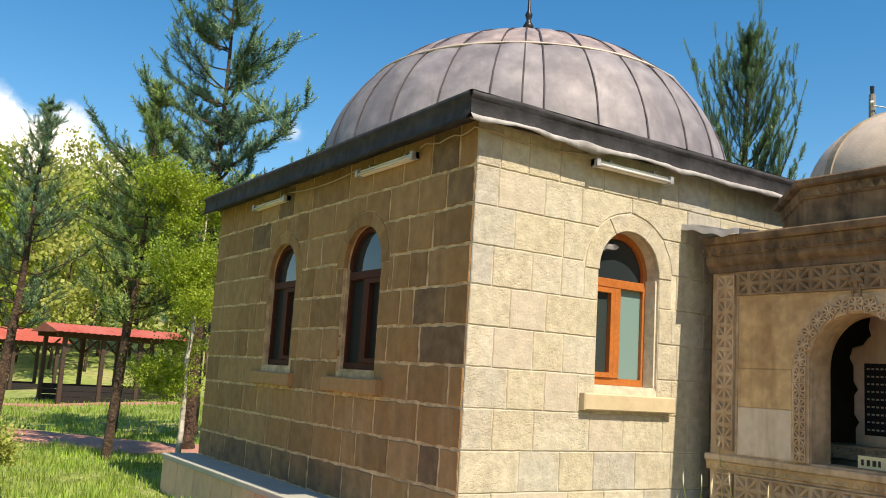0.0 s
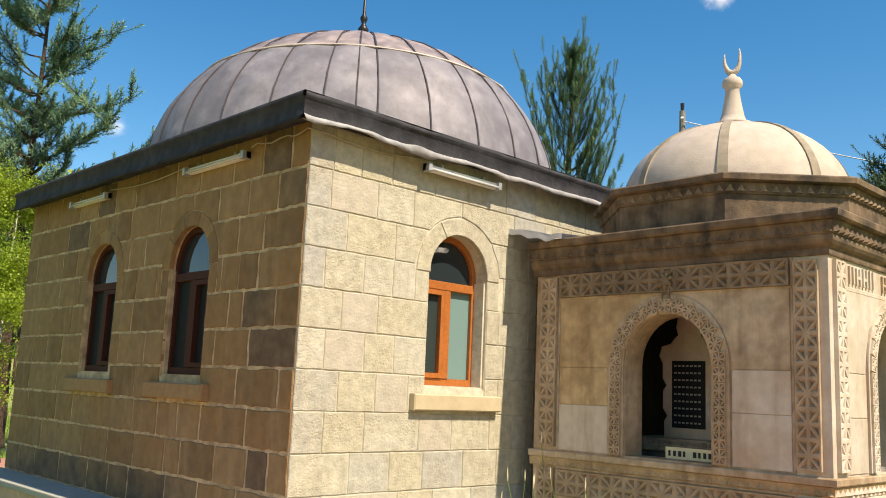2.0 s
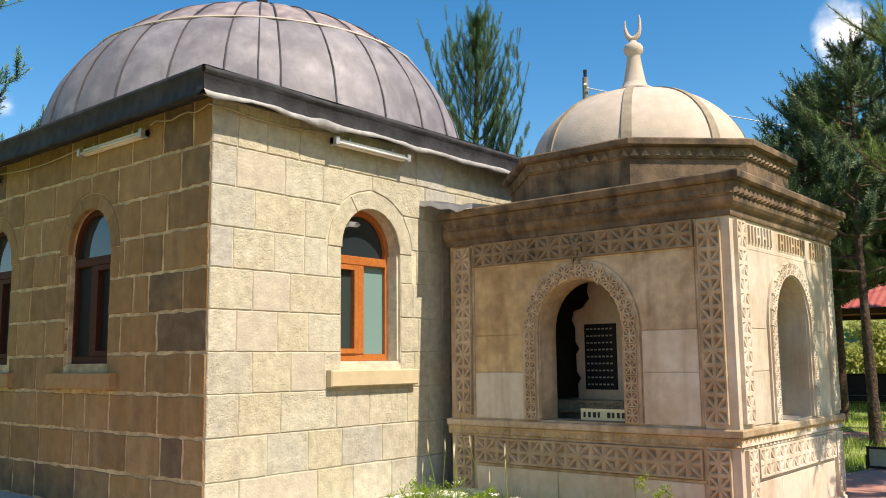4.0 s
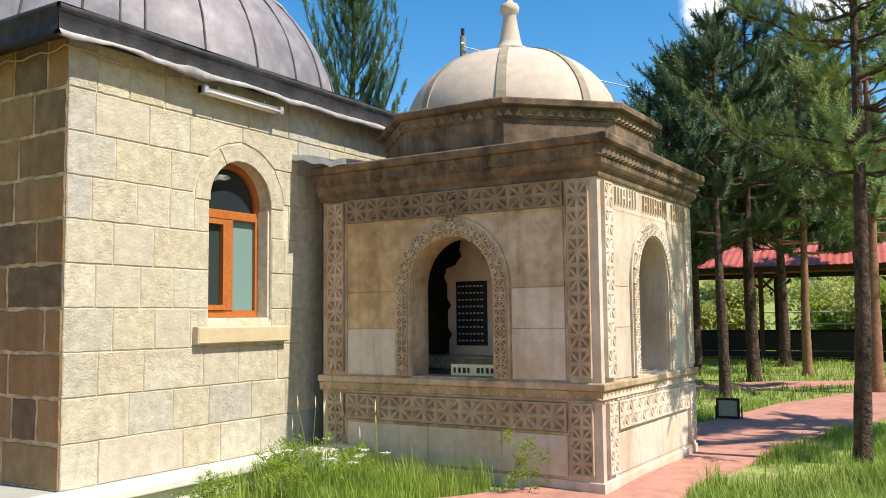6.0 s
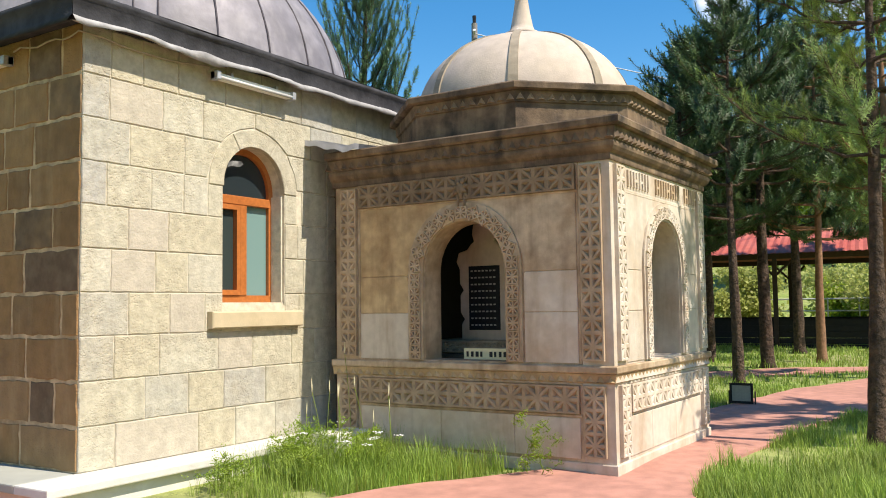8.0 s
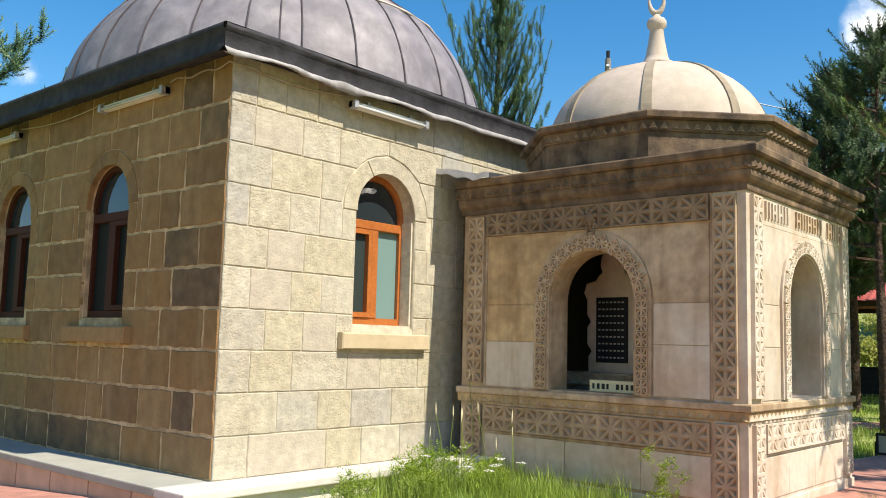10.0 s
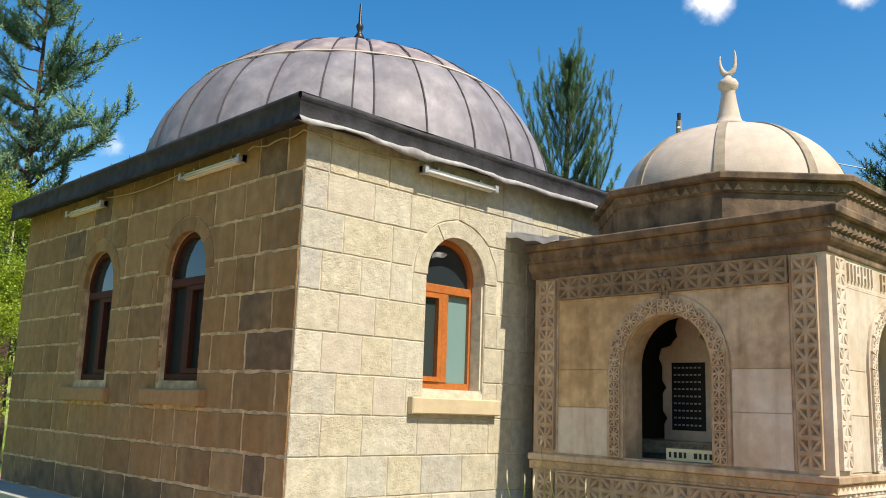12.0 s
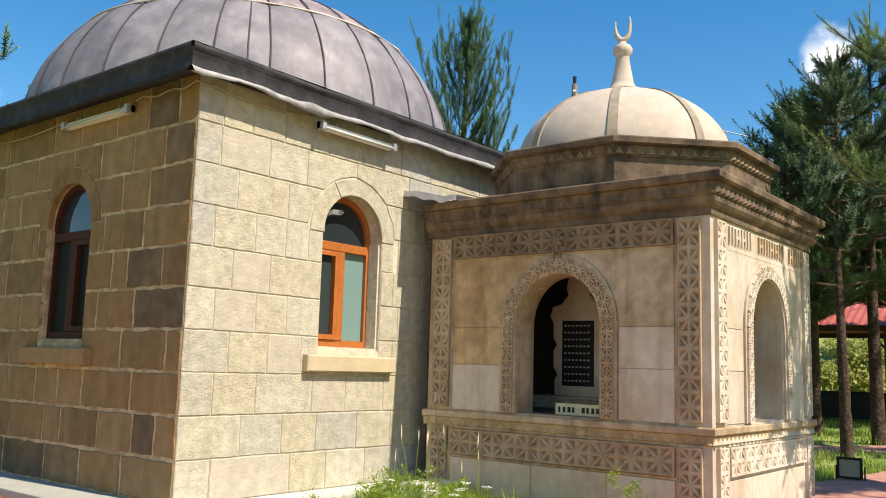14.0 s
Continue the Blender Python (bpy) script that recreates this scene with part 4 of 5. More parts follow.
for key, m in (("w", m_tomb_dark), ("s", m_tomb_pale), ("o", m_tomb_warm), ("d", m_rosette_dark)):
    me_tooth[key] = bpy.data.meshes.new("tooth")
    bm.to_mesh(me_tooth[key])
    me_tooth[key].materials.append(m)
bm.free()


def piece(name, me, m, parent):
    ob = new(name, me)
    ob.parent = parent
    ob.matrix_basis = m
    return ob


def on_face(side, u, d, z):
    """The pose of a carved piece that faces outwards at u along the face."""
    if side == "w":
        return pose(TX0 - d, u, z, 0, 0, -90)
    return pose(u, TY0 - d, z)


def rose(side, u, z, w, h, key=None, tilt=0.0, parent=None, d=0.0, deep=0.22):
    m = on_face(side, u, d, z) @ pose(0, 0, 0, 0, tilt, 0) @ Matrix.Diagonal((w, deep, h, 1))
    return piece("rosette", me_rose[key or side], m, parent or faces[side])


for side, a, b, c in (("w", TY0, TY1, TCY), ("s", TX0, TX1, TCX)):
    put, wall = (wp, faces["w"]) if side == "w" else (sp, faces["s"])
    # upright bands of rosettes at both ends, above and below the ledge
    for lo, hi in ((a + 0.075, a + 0.295), (b - 0.295, b - 0.075)):
        n = 7
        for k in range(n):
            rose(side, (lo + hi) / 2, 0.80 + (k + 0.5) * 1.77 / n, 0.21, 1.77 / n, "w" if side == "w" else "s", deep=0.38)
        for k in range(3):
            rose(side, (lo + hi) / 2, -0.05 + (k + 0.5) * 0.63 / 3, 0.21, 0.21, deep=0.38)
        # raised edges beside the bands
        for u in ((hi + 0.02,) if lo < c else (lo - 0.02,)):
            bm = bmesh.new()
            prism(bm, [(u - 0.012, 0.77), (u + 0.012, 0.77), (u + 0.012, 2.598), (u - 0.012, 2.598)], put, -0.02, 0.004, 0.004, 0.004)
            part("edge_bead", finish(bm), m_tomb if side == "w" else m_tomb_pale, wall)
    # friezes
    n = 9
    lo, hi = a + 0.33, b - 0.33
    for k in range(n):
        w = (hi - lo) / n
        rose(side, lo + (k + 0.5) * w, 0.45, w, 0.25, deep=0.38)
        if side == "w":
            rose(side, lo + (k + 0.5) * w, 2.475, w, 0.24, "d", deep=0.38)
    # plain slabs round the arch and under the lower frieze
    # Pale west slabs low down also carry light bounced off the path.
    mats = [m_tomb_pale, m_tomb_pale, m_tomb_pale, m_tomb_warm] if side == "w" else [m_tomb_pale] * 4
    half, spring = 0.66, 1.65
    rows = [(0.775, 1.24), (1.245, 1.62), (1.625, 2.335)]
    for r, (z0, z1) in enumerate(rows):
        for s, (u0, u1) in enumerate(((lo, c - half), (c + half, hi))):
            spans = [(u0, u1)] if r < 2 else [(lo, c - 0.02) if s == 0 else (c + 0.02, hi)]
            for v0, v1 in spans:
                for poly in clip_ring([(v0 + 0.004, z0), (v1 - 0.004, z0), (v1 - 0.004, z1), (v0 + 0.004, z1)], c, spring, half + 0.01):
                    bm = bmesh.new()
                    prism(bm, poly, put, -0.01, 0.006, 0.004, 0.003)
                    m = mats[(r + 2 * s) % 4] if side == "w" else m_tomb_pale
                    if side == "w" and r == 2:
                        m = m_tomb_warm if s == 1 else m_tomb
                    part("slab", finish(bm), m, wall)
    cut = [lo, lo + (hi - lo) * 0.27, lo + (hi - lo) * 0.60, hi]
    for u0, u1 in zip(cut, cut[1:]):
        bm = bmesh.new()
        prism(bm, [(u0 + 0.003, -0.075), (u1 - 0.003, -0.075), (u1 - 0.003, 0.285), (u0 + 0.003, 0.285)], put, -0.01, 0.006, 0.004, 0.003)
        # on the west face this pale tone includes the path's bounced light
        part("slab", finish(bm), m_tomb_pale, wall)
    for z in (0.305, 0.592, 2.345) + ((2.598,) if side == "w" else (2.36,)):
        bm = bmesh.new()
        prism(bm, [(lo - 0.02, z - 0.012), (hi + 0.02, z - 0.012), (hi + 0.02, z + 0.010), (lo - 0.02, z + 0.010)], put, -0.02, 0.007, 0.004, 0.004)
        part("string_bead", finish(bm), m_tomb if side == "w" else m_tomb_pale, wall)
    # carved band that frames the arch
    bm = bmesh.new()
    inner, outer = [(c - 0.472, 0.775)], [(c - 0.65, 0.775)]
    for k in range(25):
        t = math.pi * k / 24
        u = c - 0.472 * math.cos(t)
        inner.append((u, arch_top(0.472, spring, 0.495, u, c)))
        u = c - 0.65 * math.cos(t)
        outer.append((u, arch_top(0.65, spring, 0.675, u, c)))
    inner.append((c + 0.472, 0.775))
    outer.append((c + 0.65, 0.775))
    for i in range(len(inner) - 1):
        prism(bm, [inner[i], inner[i + 1], outer[i + 1], outer[i]], put, -0.01, 0.027)
    bmesh.ops.remove_doubles(bm, verts=bm.verts, dist=1e-4)
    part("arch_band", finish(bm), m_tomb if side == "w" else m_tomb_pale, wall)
    for sgn in (-1, 1):
        for k in range(6):
            rose(side, c + sgn * 0.56, 0.78 + (k + 0.5) * 0.145, 0.122, 0.14, d=0.012, deep=0.36)
    for k in range(13):
        t = math.pi * (k + 0.5) / 13
        rose(side, c - 0.56 * math.cos(t), spring + 0.575 * math.sin(t), 0.128, 0.122, tilt=math.degrees(math.pi / 2 - t) * (-1), d=0.012, deep=0.36)
    # rows of triangles under the ledge and in the cornice
    for z, d, h, w in ((0.645, 0.012, 0.07, 0.095), (2.83, 0.09, 0.10, 0.105)):
        n = int((b - a + 2 * d) / w)
        for k in range(n):
            u = a - d + (k + 0.5) * (b - a + 2 * d) / n
            key = ("w" if z > 1 else "o") if side == "w" else ("w" if z > 1 else "s")
            piece("tooth", me_tooth[key], on_face(side, u, d, z) @ Matrix.Diagonal((0.092, 0.06, h, 1)), wall)

# knot of carved leaves over the arch, and the worn inscription on the sunlit side, its letters turned into bars
crest = lathe([(0.0, 0.0), (0.05, 0.002), (0.055, 0.01), (0.035, 0.018), (0.0, 0.022)], 10)
bmesh.ops.transform(crest, matrix=on_face("w", TCY, 0.042, 2.46) @ pose(0, 0, 0, 90, 0, 0), verts=crest.verts)
for k in range(7):
    a = 2 * math.pi * (k + 0.2) / 7
    du, dz, far = math.cos(a), math.sin(a), (0.10, 0.085, 0.11)[k % 3]
    tube([on_face("w", TCY + du * r, d, 2.47 + dz * r).translation for r, d in ((0.03, 0.035), (far * 0.6, 0.045), (far, 0.03))], [0.014, 0.027, 0.006], 6, crest)
for du, ln in ((-0.035, 0.14), (0.03, 0.11)):
    tube([on_face("w", TCY + du, 0.03, 2.44).translation, on_face("w", TCY + du * 1.1, 0.035, 2.39 - ln * 0.6).translation, on_face("w", TCY + du * 1.2, 0.03, 2.39 - ln).translation], [0.012, 0.012, 0.005], 6, crest)
part("crest", finish(crest), m_rosette_dark, faces["w"], "stained carved leaf boss over the arch", True)
for k in range(15):
    if k in (4, 10):
        continue
    u = TX0 + 0.42 + k * 0.155
    bm = bmesh.new()
    h = 0.15 + 0.02 * dice.random()
    prism(bm, [(u, 2.40), (u + 0.03, 2.40), (u + 0.03, 2.40 + h), (u, 2.40 + h)], sp, -0.01, 0.02)
    if k % 3:
        prism(bm, [(u + 0.03, 2.46), (u + 0.10, 2.46), (u + 0.10, 2.485), (u + 0.03, 2.485)], sp, -0.01, 0.018)
    prism(bm, [(u + 0.08, 2.402), (u + 0.108, 2.402), (u + 0.108, 2.40 + h), (u + 0.08, 2.40 + h)], sp, -0.01, 0.0195)
    part("carved_letter_bar", finish(bm), m_tomb if k > 3 else m_tomb_pale, faces["s"])

# octagonal drum
TCX, TCY = 4.44, -1.84
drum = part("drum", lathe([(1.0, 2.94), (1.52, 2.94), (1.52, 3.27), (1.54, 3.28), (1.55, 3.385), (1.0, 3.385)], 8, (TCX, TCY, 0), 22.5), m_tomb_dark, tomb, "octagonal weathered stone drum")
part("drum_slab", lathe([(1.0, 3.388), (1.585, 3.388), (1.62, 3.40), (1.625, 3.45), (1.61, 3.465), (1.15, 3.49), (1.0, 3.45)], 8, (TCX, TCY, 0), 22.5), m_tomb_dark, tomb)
for sd in range(8):
    a0 = 180 + 45 * sd
    mid = radians(a0)
    apo = 1.545 * math.cos(radians(22.5))
    n = 11
    wid = 2 * 1.545 * math.sin(radians(22.5))
    if 40 < a0 % 360 < 150:
        continue
    for k in range(n):
        off = (k + 0.5 - n / 2) * wid / n
        m = Matrix.Translation((TCX, TCY, 3.332)) @ Matrix.Rotation(mid, 4, "Z") @ pose(apo + 0.0, off, 0, 0, 0, 90) @ Matrix.Diagonal((wid / n * 0.86, 0.045, 0.075, 1))
        piece("tooth", me_tooth["d"], m, drum)
TCX, TCY = 4.41, -1.80
TD = [(1.21 * math.cos(k / 16 * math.pi / 2) ** 0.93 if k < 16 else 0.02, 0.92 * math.sin(k / 16 * math.pi / 2)) for k in range(17)]
tdome = part("tomb_dome", lathe(TD, 48, (TCX, TCY, 3.44)), m_tomb_dome, tomb, "smooth cream stone dome with stained ribs", True)
for k in range(8):
    a = radians(22.5 + 45 * k)
    bm = bmesh.new()
    rows = []
    for i in range(15):
        t = i / 15 * math.pi / 2
        r, z = 1.21 * math.cos(t) ** 0.93, 3.44 + 0.92 * math.sin(t)
        out = Vector((math.cos(a), math.sin(a), 0))
        side = Vector((-math.sin(a), math.cos(a), 0))
        p = Vector((TCX, TCY, z)) + out * r
        nrm = (out * math.cos(t) + Vector((0, 0, math.sin(t)))).normalized()
        w = 0.055 - 0.02 * i / 14
        rows.append([bm.verts.new(p + side * w - nrm * 0.03), bm.verts.new(p + side * w + nrm * 0.014), bm.verts.new(p - side * w + nrm * 0.014), bm.verts.new(p - side * w - nrm * 0.03)])
    for p, q in zip(rows, rows[1:]):
        for i in range(3):
            bm.faces.new((p[i], p[i + 1], q[i + 1], q[i]))
    part("rib", finish(bm), m_rib, tdome)
fin = part("finial", lathe([(0.0, 4.44), (0.21, 4.44), (0.205, 4.47), (0.15, 4.49), (0.125, 4.56), (0.095, 4.72), (0.075, 4.86), (0.08, 4.88), (0.108, 4.91), (0.112, 4.96), (0.09, 5.0), (0.05, 5.02), (0.035, 5.05), (0.0, 5.07)], 20, (TCX, TCY, -0.06)), m_tomb_dome, tomb, "pale stone finial with a crescent", True)
way = Vector((-0.35, 0.94, 0)).normalized()
cres = []
for k in range(17):
    t = radians(-112 + 224 * k / 16)
    cres.append(Vector((TCX, TCY, 5.18)) + way * 0.085 * math.sin(t) + Vector((0, 0, -0.17 * math.cos(t) + (0.05 if k < 3 else 0.0))))
part("crescent", tube(cres, [0.004 + 0.031 * math.sin(math.pi * k / 16) for k in range(17)], 8), m_tomb_dome, fin, smooth=True)
# metal flashing between tomb and hall
bm = bmesh.new()
rows = []
for k in range(15):
    y = -0.75 + 0.74 * k / 14
    lift = 0.03 + 0.13 * max(0, (k - 4) / 10) + 0.012 * math.sin(k * 1.3)
    rows.append([bm.verts.new((x, y, 2.975 + lift + dz)) for x, dz in ((TX0 - 0.24, -0.06), (TX0 - 0.235, 0.0), (TX0 + 0.05, 0.02), (TX0 + 0.5, 0.03))])
for p, q in zip(rows, rows[1:]):
    for i in range(3):
        bm.faces.new((p[i], p[i + 1], q[i + 1], q[i]))
bmesh.ops.solidify(bm, geom=bm.faces[:], thickness=0.006)
part("flashing", finish(bm), m_flash, tomb, "bent grey metal flashing", True)

# grave inside the tomb
grave = thing("gravestone", "pale scalloped headstone with black inscribed plaque", "gravestone", (0, 0, 0))
gp = side_put(3.93)
gc = -1.53
right = [(0.30, 0.92), (0.30, 1.10), (0.26, 1.16), (0.315, 1.24), (0.315, 1.42), (0.27, 1.48), (0.32, 1.56), (0.32, 1.72), (0.36, 1.80), (0.33, 1.90), (0.22, 1.93), (0.17, 1.99), (0.13, 2.02), (0.155, 2.10), (0.14, 2.20), (0.07, 2.26)]
bm = bmesh.new()
prism(bm, [(gc + u, z) for u, z in right] + [(gc - u, z) for u, z in reversed(right)], gp, -0.16, 0.0, 0.012, 0.012)
part("headstone", finish(bm), m_tomb_pale, grave)
bm = bmesh.new()
prism(bm, [(gc - 0.195, 1.045), (gc + 0.195, 1.045), (gc + 0.195, 1.745), (gc - 0.195, 1.745)], gp, 0.0, 0.018, 0.005, 0.004)
plaque = part("plaque", finish(bm), m_black, grave, "polished black plaque")
for r in range(9):
    z = 1.69 - r * 0.074
    n = 7 + (r * 3) % 3
    for k in range(n):
        w = 0.33 / n
        u = gc + 0.165 - k * w
        bm = bmesh.new()
        prism(bm, [(u - w * 0.6, z - 0.007), (u, z - 0.007), (u, z + 0.009), (u - w * 0.6, z + 0.009)], gp, 0.016, 0.0235)
        part("text_bar", finish(bm), m_grey_letter, plaque)
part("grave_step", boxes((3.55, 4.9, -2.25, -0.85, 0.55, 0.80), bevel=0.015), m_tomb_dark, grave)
part("grave_kerb", boxes((3.68, 4.8, -2.15, -0.95, 0.80, 0.94), bevel=0.015), m_tomb, grave)
for k in range(9):
    m = pose(3.679, -2.09 + k * 0.132, 0.87, 0, 0, -90) @ Matrix.Diagonal((0.13, 0.2, 0.11, 1))
    piece("rosette", me_rose["w"], m, grave)
sign = thing("name_sign", "cream enamelled sign with dark lettering on sill", "sign")
part("board", boxes((3.19, 3.205, -2.34, -1.70, 0.766, 0.885), bevel=0.004), m_sign, sign)
for k in range(11):
    if k in (4,):
        continue
    y = -1.735 - k * 0.053
    part("text_bar", boxes((3.184, 3.19, y - 0.022 - 0.005 * (k % 3), y, 0.80, 0.852)), m_ink, sign)


# ---- trees ----
rng = np.random.default_rng(5)


def turned(n, lean):
    """n random frames whose third axis leans about the given way."""
    z = lean + rng.normal(0, 0.001, lean.shape)
    z /= np.linalg.norm(z, axis=1)[:, None]
    r = rng.normal(0, 1, (n, 3))
    x = np.cross(r, z)
    x /= np.linalg.norm(x, axis=1)[:, None]
    return x, np.cross(z, x), z


def scatter(name, place, axis, size, template, material, parent):
    """One mesh of many small sprays: each a copy of the template's triangles, set at place, along axis."""
    n = len(place)
    x, y, z = turned(n, axis)
    t = np.asarray(template)
    v = place[:, None, :] + size[:, None, None] * (t[None, :, 0:1] * x[:, None, :] + t[None, :, 1:2] * y[:, None, :] + t[None, :, 2:3] * z[:, None, :])
    v = v.reshape(-1, 3)
    me = bpy.data.meshes.new(name)
    count = len(v) // 3
    me.vertices.add(len(v))
    me.vertices.foreach_set("co", v.astype(np.float32).ravel())
    me.loops.add(len(v))
    me.loops.foreach_set("vertex_index", np.arange(len(v), dtype=np.int32))
    me.polygons.add(count)
    me.polygons.foreach_set("loop_start", np.arange(0, len(v), 3, dtype=np.int32))
    me.update(calc_edges=True)
    me.materials.append(material)
    ob = new(name, me)
    ob.parent = parent
    return ob


def needle_spray(n, wide, r):
    """A tuft of needles along a short twig that points up z."""
    out = []
    for k in range(n):
        h = k / n
        a = k * 2.4
        lean = 0.95 - 0.45 * h
        w = (math.cos(a) * lean, math.sin(a) * lean, 0.12 + 0.55 * h * h)
        s = (-math.sin(a) * wide, math.cos(a) * wide, 0)
        base = (0, 0, h * 1.0 - 0.5)
        ln = r.uniform(0.30, 0.44)
        out += [tuple(b - q for b, q in zip(base, s)), tuple(b + q for b, q in zip(base, s)), tuple(b + ln * d for b, d in zip(base, w))]
    return out


SPRAY = needle_spray(26, 0.045, random.Random(3))
SPRAY_NEAR = needle_spray(44, 0.018, random.Random(4))
LEAF = [(-0.5, 0, 0), (0.0, 0.12, -0.6), (0.0, 0.05, 0.6), (0.5, 0, 0), (0.0, 0.05, 0.6), (0.0, 0.12, -0.6)]
LEAVES = []
for k in range(5):
    a = k * 2.4
    c, s, o = math.cos(a), math.sin(a), (0.9 * math.cos(a * 1.7), 0.9 * math.sin(a * 1.7), 0.6 * k - 1.2)
    LEAVES += [(o[0] + p[0] * c - p[1] * s, o[1] + p[0] * s + p[1] * c, o[2] + p[2]) for p in LEAF]


def pine(name, at, height, label, crown_from, reach, rise, needles, seed, spray=SPRAY, size=0.30, dense=1.0, lean=(0, 0), trunk_r=0.14, bark=None, lo_reach=0.75, sky=0.35, gap=0.34):
    """A pine: bent tapered trunk, whorls of limbs that rise at their ends, needle sprays along the outer limbs and side twigs."""
    r = random.Random(seed)
    x, y = at
    z0 = ground_z(x, y) - 0.08
    tree = thing(name, label, "tree", (x, y, z0))
    bark = bark or m_bark

    def stem(h):
        s = h / height
        return Vector((lean[0] * s + 0.12 * math.sin(s * 5 + seed) * s, lean[1] * s + 0.12 * math.cos(s * 4 + seed) * s, h))

    hs = [height * k / 40 for k in range(41)]
    bm = tube([stem(h) for h in hs], [trunk_r * (1 - 0.93 * (h / height) ** 0.9) * (1.3 if h == 0 else 1.0) for h in hs], 12)
    for q in bm.verts:
        axis_pt = stem(max(0.0, min(height, q.co.z)))
        q.co += (q.co - axis_pt) * (0.16 * noise.noise((q.co.x * 9 + seed, q.co.y * 9, q.co.z * 3.5)))
    me = bpy.data.meshes.new("trunk")
    bm.to_mesh(me)
    bm.free()
    me.materials.append(bark)
    me.shade_smooth()
    tk = new("trunk", me)
    tk.parent = tree
    limbs = bmesh.new()
    place, axis, size_l = [], [], []
    h = crown_from * height
    while h < height * 0.985:
        s = (h / height - crown_from) / (1 - crown_from)
        shape = lo_reach + (1 - lo_reach) * min(1, s / 0.25) if s < 0.25 else (1 - (s - 0.25) / 0.75) ** 0.8
        for k in range(r.choice((3, 4, 4, 5))):
            a = r.uniform(0, 2 * math.pi)
            ln = reach * max(0.12, shape) * r.uniform(0.6, 1.15)
            up = rise * r.uniform(0.6, 1.4) + 0.35 * s
            pts = []
            for q in range(6):
                f = q / 5
                out = ln * f
                pts.append(stem(h) + Vector((math.cos(a + 0.25 * f * r.uniform(-1, 1)) * out, math.sin(a) * out, ln * (up * f * f * 0.9 + up * 0.25 * f - 0.1 * f) + 0.04 * r.uniform(-1, 1))))
            rr = 0.008 + 0.010 * ln
            tube(pts, [rr * (1 - 0.8 * q / 5) for q in range(6)], 5, limbs)
            steps = max(3, int(ln / (0.17 / dense)))
            for q in range(steps + 1):
                f = min(0.999, 0.28 + 0.72 * q / steps if ln > 0.6 else q / steps)
                i = min(4, int(f * 5))
                p = pts[i].lerp(pts[i + 1], f * 5 - i)
                d = (pts[i + 1] - pts[i]).normalized()
                for e in range(3 if q < steps else 1):
                    sd = Vector((r.uniform(-1, 1), r.uniform(-1, 1), r.uniform(-0.5, 0.8)))
                    td = (d * (0.7 if q < steps else 3.0) + sd * 0.75 + Vector((0, 0, sky))).normalized()
                    tl = r.uniform(0.16, 0.5) * (1.15 - 0.5 * f) * min(1.0, 0.4 + 0.6 * ln)
                    tube([p, p + td * tl], [0.006, 0.003], 3, limbs)
                    nn = max(1, int(tl * 0.75 / (size * 0.55)))
                    for g in range(nn):
                        place.append(p + td * tl * (0.3 + 0.7 * (g + 0.5) / nn))
                        axis.append(td + Vector((0, 0, 0.15)))
                        size_l.append(size * r.uniform(0.8, 1.25))
        h += gap * r.uniform(0.7, 1.2) * (1.1 - 0.4 * s)
    for k in range(3):
        place.append(stem(height * (0.985 + 0.01 * k)))
        axis.append(Vector((0, 0, 1)))
        size_l.append(size)
    me = bpy.data.meshes.new("limb_work")
    limbs.to_mesh(me)
    limbs.free()
    me.materials.append(bark)
    lo = new("limb_work", me)
    lo.parent = tree
    scatter("crown", np.array([tuple(p) for p in place]), np.array([tuple(p) for p in axis]), np.array(size_l), spray, needles, tree)
    return tree


